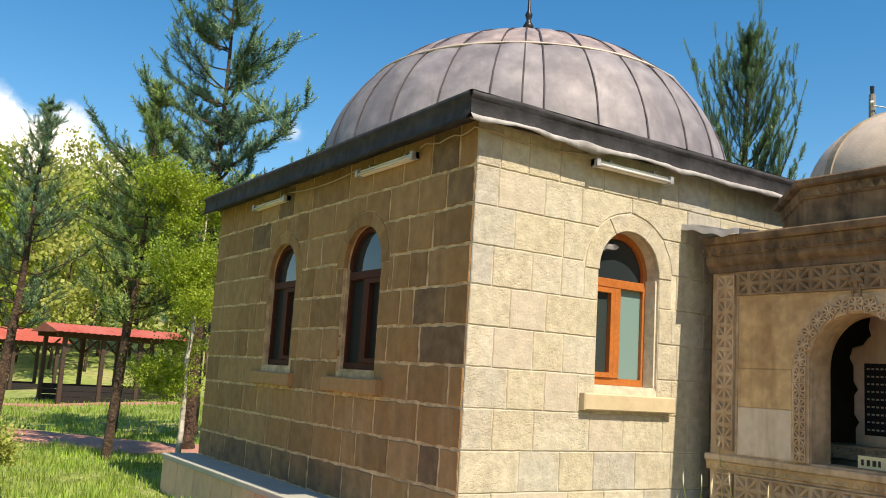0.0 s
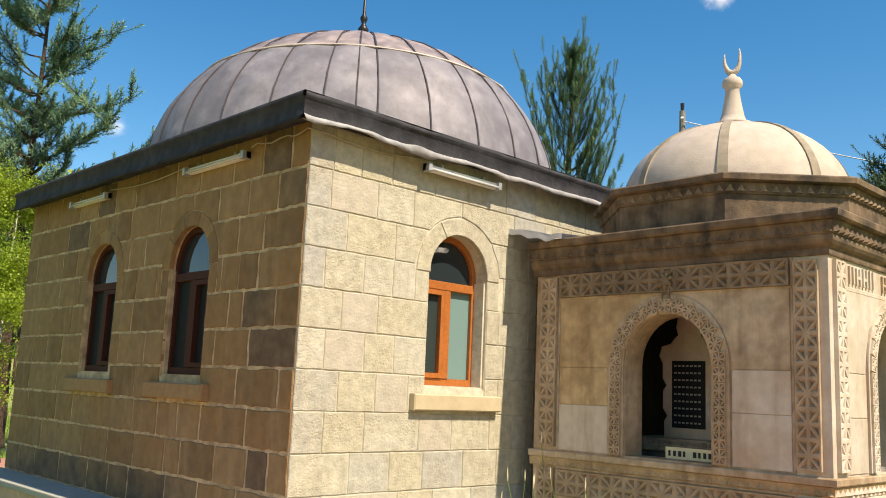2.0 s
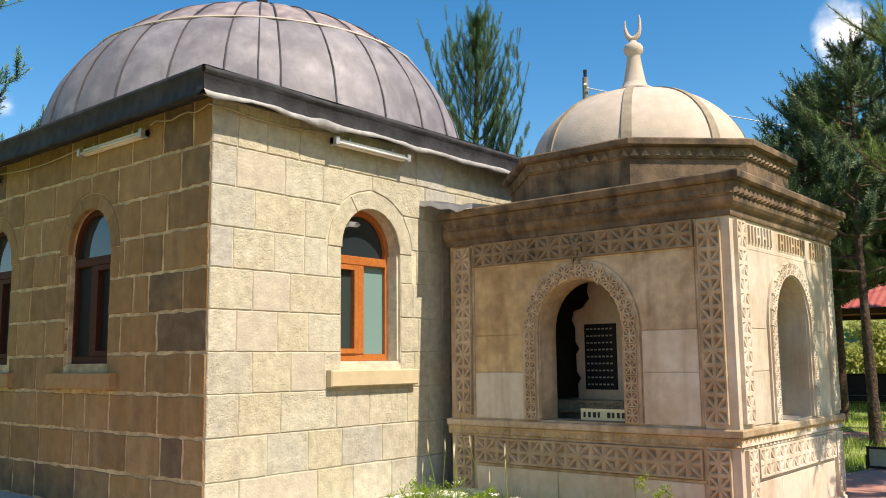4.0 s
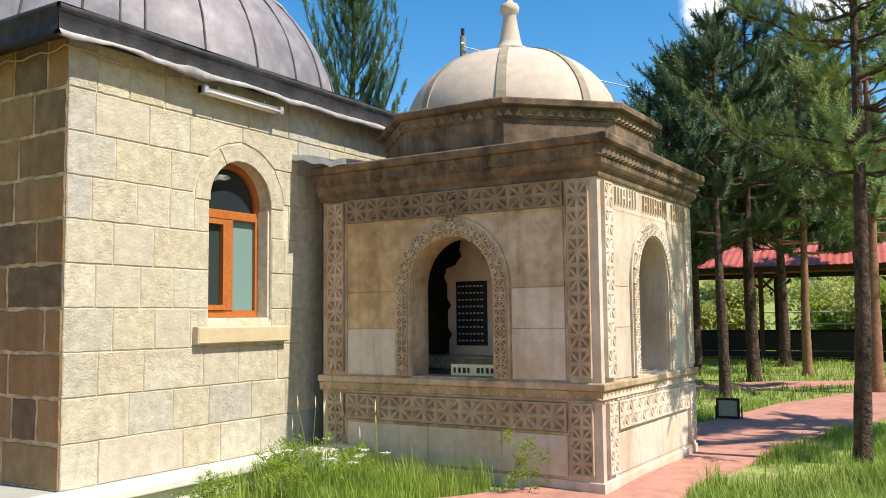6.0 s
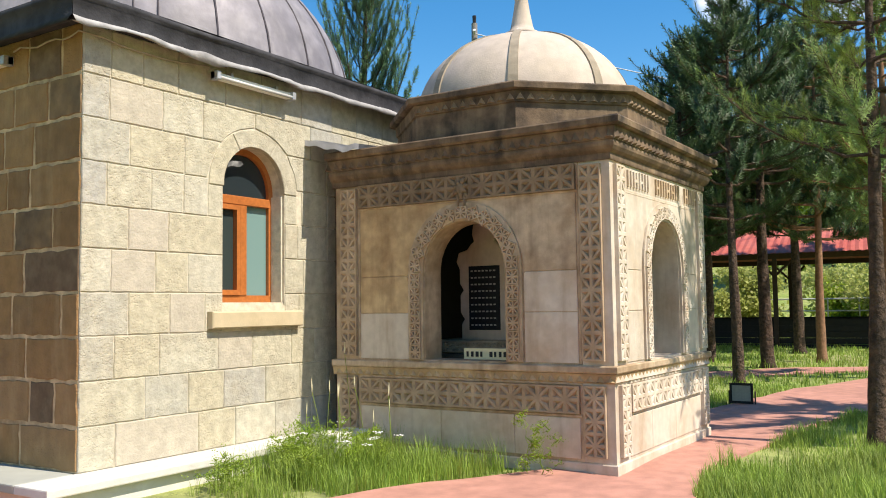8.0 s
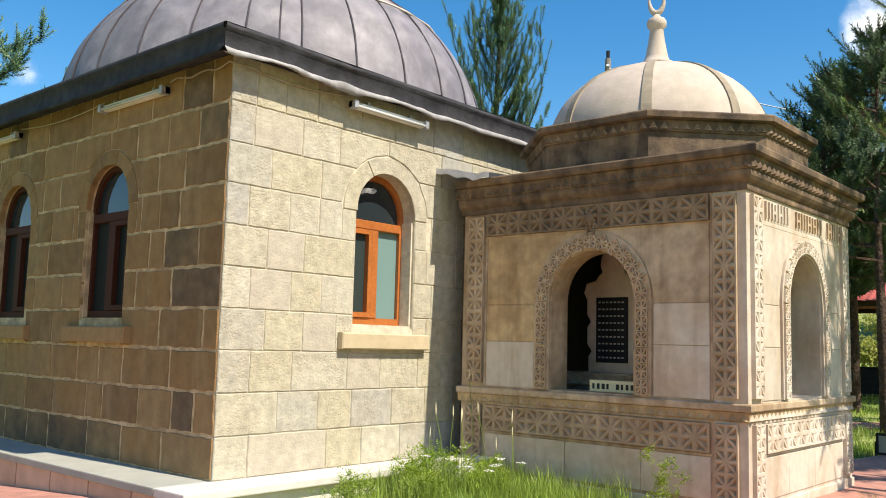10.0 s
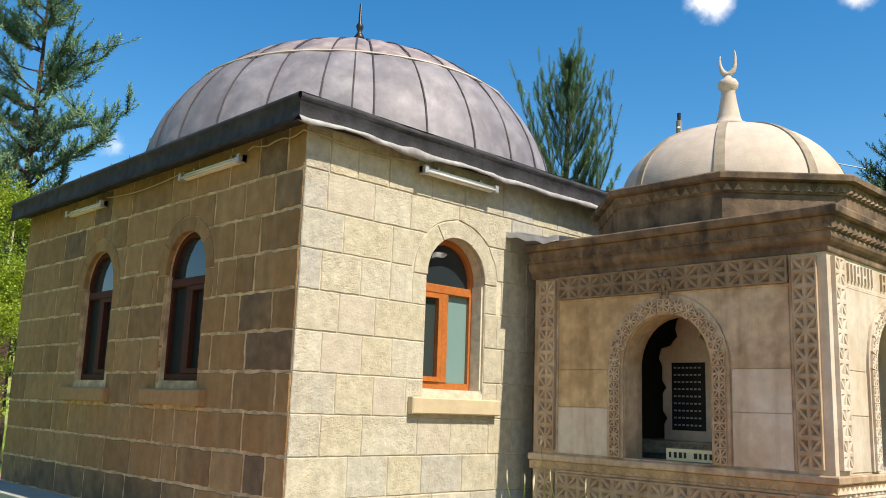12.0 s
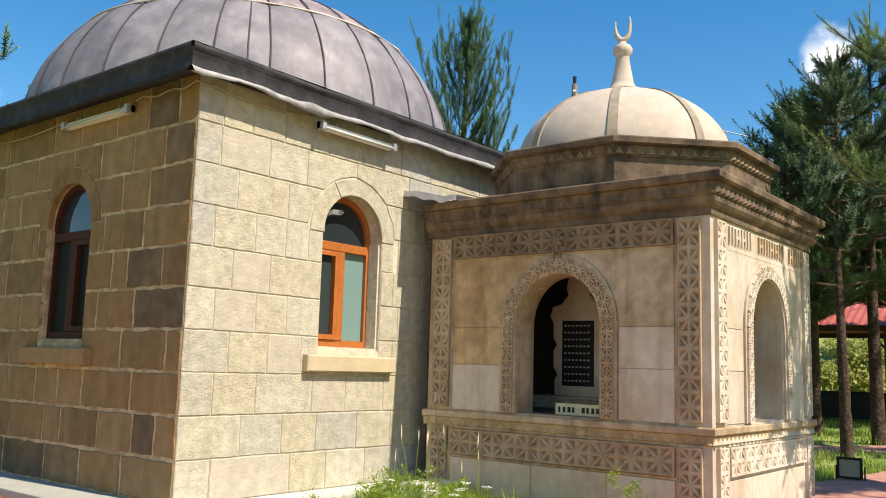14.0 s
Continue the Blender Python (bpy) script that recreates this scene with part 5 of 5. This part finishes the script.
def leafy(name, at, height, spread, label, leaf, bark, seed, count, crown_from=0.3, leaf_size=0.05, trunk_r=0.06, stems=1, category="tree"):
    """A broadleaved tree or shrub: stems that fork twice, and clumps of small leaves round the twig ends."""
    r = random.Random(seed)
    x, y = at
    z0 = ground_z(x, y) - 0.05
    tree = thing(name, label, category, (x, y, z0))
    wood = bmesh.new()
    ends = []
    for s in range(stems):
        a = r.uniform(0, 6.28)
        off = 0.0 if stems == 1 else spread * 0.25
        foot = Vector((off * math.cos(a), off * math.sin(a), 0))
        top = Vector((foot.x + 0.12 * spread * r.uniform(-1, 1), foot.y + 0.12 * spread * r.uniform(-1, 1), height * r.uniform(0.8, 0.95)))
        pts = [foot.lerp(top, k / 8) + Vector((0.04 * r.uniform(-1, 1), 0.04 * r.uniform(-1, 1), 0)) * (k > 0) for k in range(9)]
        tube(pts, [trunk_r * (1 - 0.85 * k / 8) for k in range(9)], 8, wood)
        for k in range(int((18 if category == "tree" and height < 7 else 12) / stems ** 0.5)):
            f = r.uniform(crown_from, 1.0)
            i = min(7, int(f * 8))
            p = pts[i].lerp(pts[i + 1], f * 8 - i)
            a = r.uniform(0, 6.28)
            ln = spread * 0.55 * (1.15 - 0.7 * abs(f - crown_from - 0.25)) * r.uniform(0.5, 1.1)
            e = p + Vector((math.cos(a) * ln, math.sin(a) * ln, ln * r.uniform(0.3, 0.9)))
            m = p.lerp(e, 0.5) + Vector((0, 0, -0.06 * ln))
            tube([p, m, e], [trunk_r * 0.25, trunk_r * 0.16, 0.004], 5, wood)
            for q in range(5):
                b = p.lerp(e, r.uniform(0.35, 1.0))
                a2 = r.uniform(0, 6.28)
                g = b + Vector((math.cos(a2), math.sin(a2), r.uniform(-0.4, 0.8))) * spread * 0.16 * r.uniform(0.4, 1.2)
                tube([b, g], [0.006, 0.003], 4, wood)
                ends += [g, b.lerp(g, 0.5)]
    me = bpy.data.meshes.new("trunk")
    wood.to_mesh(me)
    wood.free()
    me.materials.append(bark)
    me.shade_smooth()
    tk = new("trunk", me)
    tk.parent = tree
    e = np.array([tuple(p) for p in ends])
    pick = rng.integers(0, len(e), count)
    place = e[pick] + rng.normal(0, 0.075 * spread, (count, 3)) * np.array([1, 1, 0.8])
    place[:, 2] = np.maximum(place[:, 2], 0.1)
    scatter("crown", place, rng.normal(0, 1, (count, 3)), leaf_size * rng.uniform(0.6, 1.3, count), LEAVES, leaf, tree)
    return tree


# behind the hall and left of it
pine("pine_tree", (1.7, 12.6), 11.4, "tall blue-green pine with open upswept branches beside the hall", 0.30, 2.7, 0.45, m_needle_blue, 11, size=0.34, dense=0.95, trunk_r=0.15, sky=0.25, gap=0.5)
pine("pine_tree", (-0.35, 10.9), 7.4, "slim leaning pine with dark trunk on the lawn", 0.36, 1.3, 0.35, m_needle, 12, size=0.25, dense=0.8, lean=(0.35, 0.15), trunk_r=0.095, lo_reach=0.9)
pine("pine_tree", (-1.5, 17.6), 8.4, "young pine at the edge of the lawn", 0.30, 1.5, 0.45, m_needle_blue, 13, size=0.27, dense=0.6, lean=(0.5, 0.0), trunk_r=0.16)
pine("pine_tree", (1.15, 17.0), 8.0, "pine standing beyond the curved footpath", 0.36, 1.5, 0.4, m_needle, 14, size=0.27, dense=0.6, lean=(0.3, 0.2), trunk_r=0.14)
pine("pine_tree", (2.7, 15.6), 8.6, "pine standing behind the birch", 0.30, 1.9, 0.35, m_needle_dark, 15, size=0.27, dense=0.7, trunk_r=0.2)
leafy("birch_tree", (0.75, 10.2), 5.8, 2.3, "young birch with white trunk and bright leaves", m_leaf, m_birch, 21, 9500, 0.24, 0.034, 0.06)
leafy("shrub", (-3.3, 5.9), 0.95, 1.1, "bright green leafy shrub in the grass", m_leaf_yellow, m_bark, 22, 800, 0.1, 0.05, 0.015, 5, "shrub")
# behind the roofs
pine("pine_tree", (12.55, 7.2), 10.4, "blue-green pine with steep branches behind the hall", 0.22, 1.95, 1.5, m_needle_blue, 31, size=0.30, trunk_r=0.2, dense=1.2, sky=1.3, lean=(0.2, -0.3))
# beside the tomb
pine("pine_tree", (5.75, -5.12), 8.2, "near pine with rough trunk and light green tufts", 0.38, 1.45, 0.35, m_needle_light, 41, SPRAY_NEAR, 0.19, 1.3, (0.1, -0.3), 0.10, lo_reach=0.9)
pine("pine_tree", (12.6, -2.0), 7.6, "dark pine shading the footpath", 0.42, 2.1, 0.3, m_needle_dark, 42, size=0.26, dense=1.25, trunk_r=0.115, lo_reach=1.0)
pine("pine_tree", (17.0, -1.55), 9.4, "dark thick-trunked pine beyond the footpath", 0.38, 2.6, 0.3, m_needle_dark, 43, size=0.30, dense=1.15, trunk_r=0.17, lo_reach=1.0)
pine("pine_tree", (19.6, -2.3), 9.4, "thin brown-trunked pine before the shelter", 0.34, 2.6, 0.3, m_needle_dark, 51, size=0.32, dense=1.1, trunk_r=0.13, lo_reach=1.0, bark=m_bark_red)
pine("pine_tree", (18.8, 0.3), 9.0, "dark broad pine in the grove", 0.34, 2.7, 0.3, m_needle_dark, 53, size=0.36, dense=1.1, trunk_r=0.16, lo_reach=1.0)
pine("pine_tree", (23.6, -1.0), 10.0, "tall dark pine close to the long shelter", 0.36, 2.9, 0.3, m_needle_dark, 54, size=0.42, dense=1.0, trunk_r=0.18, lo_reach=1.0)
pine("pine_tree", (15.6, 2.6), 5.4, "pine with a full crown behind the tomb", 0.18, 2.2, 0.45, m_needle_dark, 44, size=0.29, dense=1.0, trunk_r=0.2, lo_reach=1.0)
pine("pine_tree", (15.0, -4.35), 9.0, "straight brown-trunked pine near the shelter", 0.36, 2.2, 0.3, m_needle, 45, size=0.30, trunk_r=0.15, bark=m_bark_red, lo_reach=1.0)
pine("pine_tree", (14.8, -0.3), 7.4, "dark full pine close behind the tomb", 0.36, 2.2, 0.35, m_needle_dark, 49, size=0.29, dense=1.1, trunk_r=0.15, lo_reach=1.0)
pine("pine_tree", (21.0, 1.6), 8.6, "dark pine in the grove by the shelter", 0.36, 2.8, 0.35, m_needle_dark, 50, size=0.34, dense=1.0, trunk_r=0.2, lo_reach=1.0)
pine("pine_tree", (24.5, 2.6), 7.5, "pine behind the tomb roof", 0.4, 2.6, 0.4, m_needle, 46, size=0.38, trunk_r=0.2)
pine("pine_tree", (25.5, -3.2), 9.5, "thin leaning pine by the shelter", 0.4, 2.4, 0.3, m_needle, 47, size=0.36, trunk_r=0.17, lean=(0.2, 1.0), bark=m_bark_red, lo_reach=1.0)
# trees beyond the picture, whose shade falls on the tomb and the path
pine("pine_tree", (8.4, -8.3), 8.2, "pine casting shade over the footpath", 0.42, 2.4, 0.3, m_needle, 48, size=0.34, trunk_r=0.18)


# ---- picnic shelters ----
def shelter(at, turn, span, depth, posts, eave, ridge, label, boards=5):
    """An open shelter: timber posts with braces, beams, boarded parapet coloured dark for tree shade, and a red sheet
    roof.
    """
    x, y = at
    z0 = ground_z(x, y) - 0.1
    s = thing("picnic_shelter", label, "shelter", (0, 0, 0))
    obs = []
    for row in (-depth / 2, depth / 2):
        for k in range(posts):
            u = -span / 2 + span * k / (posts - 1)
            obs.append(part("post", boxes((u - 0.075, u + 0.075, row - 0.075, row + 0.075, -0.4, eave), bevel=0.01), m_post, s))
            for d in (-1, 1):
                if abs(u + d * 0.5) <= span / 2:
                    obs.append(part("brace", tube([(u, row, eave - 0.6), (u + d * 0.55, row, eave - 0.05)], 0.05, 4), m_post, s))
        obs.append(part("beam", boxes((-span / 2 - 0.3, span / 2 + 0.3, row - 0.08, row + 0.08, eave, eave + 0.18), bevel=0.01), m_post, s))
        for k in range(boards):
            z = 0.05 + k * 0.21
            obs.append(part("parapet_board", boxes((-span / 2, span / 2, row - 0.025, row + 0.025, z, z + 0.195)), m_boards_shaded, s))
    bm = bmesh.new()
    w, d = span / 2 + 0.45, depth / 2 + 0.5
    for sg in (-1, 1):
        n = int(2 * w / 0.12)
        rows = []
        for k in range(n + 1):
            u = -w + 2 * w * k / n
            lift = 0.025 * (k % 2)
            rows.append((bm.verts.new((u, sg * d, eave + 0.16 + lift)), bm.verts.new((u, 0, ridge + lift))))
        for a, b in zip(rows, rows[1:]):
            bm.faces.new((a[0], b[0], b[1], a[1]))
    for sg in (-1, 1):
        bm.faces.new([bm.verts.new(p) for p in ((sg * w, -d, eave + 0.16), (sg * w, d, eave + 0.16), (sg * w, 0, ridge))])
    obs.append(part("roof", finish(bm), m_roof_red, s))
    s.matrix_basis = pose(x, y, z0, 0, 0, turn)
    return s


shelter((29.3, 5.0), 96, 35.0, 5.5, 9, 3.15, 4.35, "long open picnic shelter with red sheet roof")
shelter((3.9, 29.9), 8, 4.3, 2.2, 4, 2.45, 2.95, "open picnic shelter with red sheet roof", 3)
shelter((1.6, 41.5), 8, 4.0, 3.0, 3, 2.3, 3.1, "small red-roofed picnic shelter on the lawn", 2)

# ---- far greenery ----
for k in range(10):
    a = radians(dice.uniform(-2, 21))
    d = dice.uniform(39, 50)
    leafy("shrub", (-4.4 + d * math.cos(a), -6.4 + d * math.sin(a)), dice.uniform(1.4, 3.0), dice.uniform(3.0, 4.6), "bright green bushy shrub behind the shelter", m_leaf if k % 4 == 0 else m_leaf_yellow, m_bark, 60 + k, 1000, 0.05, 0.15, 0.04, 4, "shrub")
for k in range(24):
    a = radians(dice.uniform(70, 91))
    d = dice.uniform(56, 92)
    leafy("tree", (-4.4 + d * math.cos(a), -6.4 + d * math.sin(a)), dice.uniform(11, 16.5), dice.uniform(5.5, 7.5), "yellow-green tree in young leaf on the slope", m_leaf_yellow if k % 4 else m_leaf, m_bark, 90 + k, 900, 0.15, 0.24, 0.1, 2)
for k in range(20):
    a = radians(dice.uniform(2, 44))
    d = dice.uniform(50, 95)
    leafy("tree", (-4.4 + d * math.cos(a), -6.4 + d * math.sin(a)), dice.uniform(6, 10), dice.uniform(5.0, 7.0), "grey-green tree on the wooded hillside", m_leaf if k % 3 else m_needle, m_bark, 220 + k, 900, 0.1, 0.27, 0.1, 2)


# ---- grass ----
def blades(name, count, where, height, width, label, keep):
    """Grass as bent blades of two triangles each."""
    xy = where(count)
    ok = np.array([keep(x, y) and noise.noise((x * 0.55, y * 0.55, 11.0)) + rng.uniform(-0.25, 0.25) > -0.33 for x, y in xy])
    xy = xy[ok]
    n = len(xy)
    z = np.array([ground_z(x, y) for x, y in xy])
    clump = np.array([noise.noise((x * 0.9, y * 0.9, 7.0)) + 0.6 * noise.noise((x * 3.1, y * 3.1, 3.0)) for x, y in xy])
    h = height * rng.uniform(0.45, 1.2, n) * np.clip(0.75 + 0.75 * clump, 0.3, 1.5)
    a = rng.uniform(0, 2 * np.pi, n)
    b = rng.uniform(0.1, 0.55, n) * h
    sx, sy = -np.sin(a) * width, np.cos(a) * width
    base = np.stack([xy[:, 0], xy[:, 1], z - 0.01], 1)
    side = np.stack([sx, sy, np.zeros(n)], 1) * rng.uniform(0.7, 1.3, (n, 1))
    mid = base + np.stack([np.cos(a) * b * 0.3, np.sin(a) * b * 0.3, h * 0.6], 1)
    tip = base + np.stack([np.cos(a) * b, np.sin(a) * b, h], 1)
    v = np.stack([base - side, base + side, mid + side * 0.7, mid - side * 0.7, tip], 1).reshape(-1, 3)
    i = np.arange(n)[:, None] * 5
    tri = np.concatenate([i + np.array([[0, 1, 2]]), i + np.array([[0, 2, 3]]), i + np.array([[3, 2, 4]])], 1).reshape(-1, 3)
    me = bpy.data.meshes.new(name)
    me.vertices.add(len(v))
    me.vertices.foreach_set("co", v.astype(np.float32).ravel())
    me.loops.add(tri.size)
    me.loops.foreach_set("vertex_index", tri.astype(np.int32).ravel())
    me.polygons.add(len(tri))
    me.polygons.foreach_set("loop_start", np.arange(0, tri.size, 3, dtype=np.int32))
    me.update(calc_edges=True)
    me.materials.append(m_grass)
    return tagged(new(name, me), label, "grass", kind="stuff")


def inside(poly, x, y):
    hit = False
    for (ax, ay), (bx, by) in zip(poly, poly[1:] + poly[:1]):
        if (ay > y) != (by > y) and x < (bx - ax) * (y - ay) / (by - ay) + ax:
            hit = not hit
    return hit


PAVED = [PATH_UP + PATH_LOW[::-1],
         [(10.5, 1.4), (13.0, -0.6), (15.4, -2.6), (17.2, -4.6), (18.6, -4.2), (16.6, -1.8), (14.2, 0.2), (11.6, 2.2)],
         [(-14, 22.8), (-4, 20.6), (-0.5, 17.2), (1.6, 13.7), (5.0, 11.2), (12, 8.6), (11, 7.0), (4.2, 9.2), (0.6, 11.8), (-1.6, 14.6), (-5, 18.0), (-14, 20.4)],
         [(-12, 30.5), (0, 28.8), (10, 27.5), (10, 26.3), (0, 27.6), (-12, 29.2)]]


def lawn(x, y):
    if -0.5 < x < HX and -0.36 < y < HY + 0.1 or TX0 - 0.1 < x < TX1 + 0.1 and TY0 - 0.1 < y < 0:
        return False
    return not any(inside(p, x, y) for p in PAVED)


def rect(x0, x1, y0, y1):
    return lambda n: np.stack([rng.uniform(x0, x1, n), rng.uniform(y0, y1, n)], 1)


blades("bed_grass", 15000, rect(0.6, 2.95, -2.4, -0.36), 0.36, 0.0028, "tall fresh green grass growing against the walls", lambda x, y: lawn(x, y) and not (x > 2.25 and y > -0.85) and noise.noise((x * 1.6, y * 1.6, 2)) > -0.2 - 0.3 * (x > 1.2))
blades("lawn_grass", 52000, rect(1.5, 12.0, -9.0, -2.3), 0.14, 0.005, "short bright green lawn beside the pink path", lawn)
blades("lawn_grass", 42000, rect(2.2, 8.5, -7.6, -4.0), 0.20, 0.004, "thick green grass at the foot of the near pine", lawn)
blades("lawn_grass", 40000, rect(6.5, 30.0, -8.0, 6.0), 0.17, 0.010, "green lawn under the pines", lawn)
blades("lawn_grass", 52000, rect(-8.0, 6.0, 4.0, 16.0), 0.17, 0.008, "green lawn in the shade behind the hall", lawn)
blades("lawn_grass", 40000, rect(-12.0, 12.0, 15.0, 32.0), 0.2, 0.014, "sunlit green lawn before the shelters", lawn)


def seed_stalk(x, y, h, seed):
    r = random.Random(seed)
    z = ground_z(x, y)
    w = thing("grass_stalk", "tall grass stalk with a pale seed head", "plant", (x, y, z), group="grass stalks by the tomb")
    dx, dy = r.uniform(-0.1, 0.1), r.uniform(-0.1, 0.1)
    me = bpy.data.meshes.new("stem")
    bm = tube([(dx * (k / 5) ** 2, dy * (k / 5) ** 2, h * k / 5) for k in range(6)], [0.003] * 6, 4)
    bm.to_mesh(me)
    bm.free()
    me.materials.append(m_grass)
    o = new("stem", me)
    o.parent = w
    me = bpy.data.meshes.new("seed_head")
    bm = tube([(dx + 0.02 * dx * k, dy, h + 0.02 * k) for k in range(7)], [0.001, 0.004, 0.006, 0.006, 0.005, 0.003, 0.001], 5)
    bm.to_mesh(me)
    bm.free()
    me.materials.append(m_sign)
    o = new("seed_head", me)
    o.parent = w


for k in range(9):
    seed_stalk(dice.uniform(1.2, 2.8), dice.uniform(-2.0, -0.45), dice.uniform(0.45, 0.8), k)
seed_stalk(2.75, -0.6, 1.05, 40)
leafy("weed", (2.62, -2.75), 0.55, 0.35, "slender leafy weed growing at the path edge", m_leaf, m_leaf, 51, 220, 0.1, 0.012, 0.006, 2, "plant")
for k, (x, y, h, w) in enumerate(((1.75, -0.75, 0.42, 0.4), (2.0, -1.35, 0.3, 0.35), (1.35, -1.2, 0.3, 0.4), (2.55, -1.0, 0.38, 0.35), (0.9, -0.8, 0.3, 0.35))):
    leafy("weed", (x, y), h, w, "low bushy weed among the grass", m_leaf if k % 2 else m_grass, m_leaf, 53 + k, 320, 0.05, 0.013, 0.005, 5, "plant")
leafy("weed", (1.75, -1.0), 0.45, 0.6, "bushy weed in the grass by the wall", m_leaf, m_leaf, 52, 700, 0.05, 0.014, 0.006, 5, "plant")



def umbel(x, y, h, seed):
    """A wild flower: bent stem and a flat head of small white florets on rays."""
    r = random.Random(seed)
    z = ground_z(x, y)
    w = thing("wild_flower", "white umbel flower standing in the tall grass", "plant", (x, y, z), group="white flowers by the walls")
    dx, dy = r.uniform(-0.08, 0.08), r.uniform(-0.08, 0.08)
    top = Vector((dx, dy, h))
    stem = tube([(dx * (k / 4) ** 2, dy * (k / 4) ** 2, h * k / 4) for k in range(5)], 0.003, 4)
    head = bmesh.new()
    for k in range(9):
        a, d = k * 2.4, 0.05 * math.sqrt((k + 0.5) / 9)
        tip = top + Vector((math.cos(a) * d, math.sin(a) * d, 0.035 + r.uniform(-0.006, 0.006)))
        tube([top, tip], 0.0012, 3, stem)
        bmesh.ops.create_icosphere(head, subdivisions=1, radius=r.uniform(0.007, 0.011), matrix=Matrix.Translation(tip) @ Matrix.Diagonal((1, 1, 0.5, 1)))
    for nm, bm, m in (("stem", stem, m_grass), ("flower_head", head, m_white)):
        me = bpy.data.meshes.new(nm)
        bm.to_mesh(me)
        bm.free()
        me.materials.append(m)
        o = new(nm, me)
        o.parent = w


for k in range(8):
    umbel(dice.uniform(1.5, 2.7), dice.uniform(-2.1, -0.9), dice.uniform(0.3, 0.5), 70 + k)

# ---- small things outdoors ----
LX, LY = 9.0, -2.95
lamp = thing("flood_lamp", "small square floodlight with black frame on lawn", "light", (LX, LY, -0.24))
part("housing", boxes((LX + 0.012, LX + 0.09, LY - 0.15, LY + 0.15, -0.17, 0.11), bevel=0.012), m_ink, lamp)
part("frame", boxes((LX - 0.006, LX + 0.012, LY - 0.17, LY + 0.17, 0.085, 0.12), (LX - 0.006, LX + 0.012, LY - 0.17, LY + 0.17, -0.18, -0.145), (LX - 0.006, LX + 0.012, LY - 0.17, LY - 0.135, -0.145, 0.085), (LX - 0.006, LX + 0.012, LY + 0.135, LY + 0.17, -0.145, 0.085)), m_ink, lamp)
part("lens", boxes((LX + 0.001, LX + 0.011, LY - 0.135, LY + 0.135, -0.145, 0.085)), m_lens, lamp, "dusty grey glass lens")
part("bracket", boxes((LX + 0.03, LX + 0.07, LY - 0.195, LY - 0.18, -0.3, 0.0), (LX + 0.03, LX + 0.07, LY + 0.18, LY + 0.195, -0.3, 0.0), (LX + 0.03, LX + 0.07, LY - 0.195, LY + 0.195, -0.31, -0.29)), m_ink, lamp)
pole = thing("utility_pole", "weathered wooden power pole behind the tomb", "pole", (17.2, 6.4, -0.4))
part("shaft", tube([(17.2, 6.4, -0.5), (17.22, 6.4, 4.0), (17.25, 6.38, 9.55)], [0.15, 0.12, 0.085], 10), m_pole, pole)
part("insulator", tube([(17.25, 6.38, 9.55), (17.25, 6.38, 9.78)], [0.05, 0.06], 8), m_dark_iron, pole)
part("insulator", tube([(17.12, 6.3, 9.2), (17.02, 6.25, 9.28)], [0.04, 0.05], 8), m_wire, pole)
wire = thing("power_line", "sagging white overhead wire", "wire")
part("wire_run", tube([(17.1 + 20 * k / 12, 6.3 - 14 * k / 12, 9.2 - 2.6 * (k / 12) + 1.6 * (k / 12) ** 2 - 0.2 * math.sin(k / 12 * math.pi)) for k in range(13)], 0.018, 5), m_wire, wire)
fence = thing("fence", "low grey metal railing behind the shelter", "fence")
for k in range(19):
    y = -12 + k * 1.2
    part("post", boxes((35.0, 35.05, y - 0.025, y + 0.025, -0.4, 1.5)), m_wire, fence)
for z in (0.95, 1.45):
    part("rail", tube([(35.02, -12, z), (35.02, 9.6, z)], 0.03, 6), m_wire, fence)
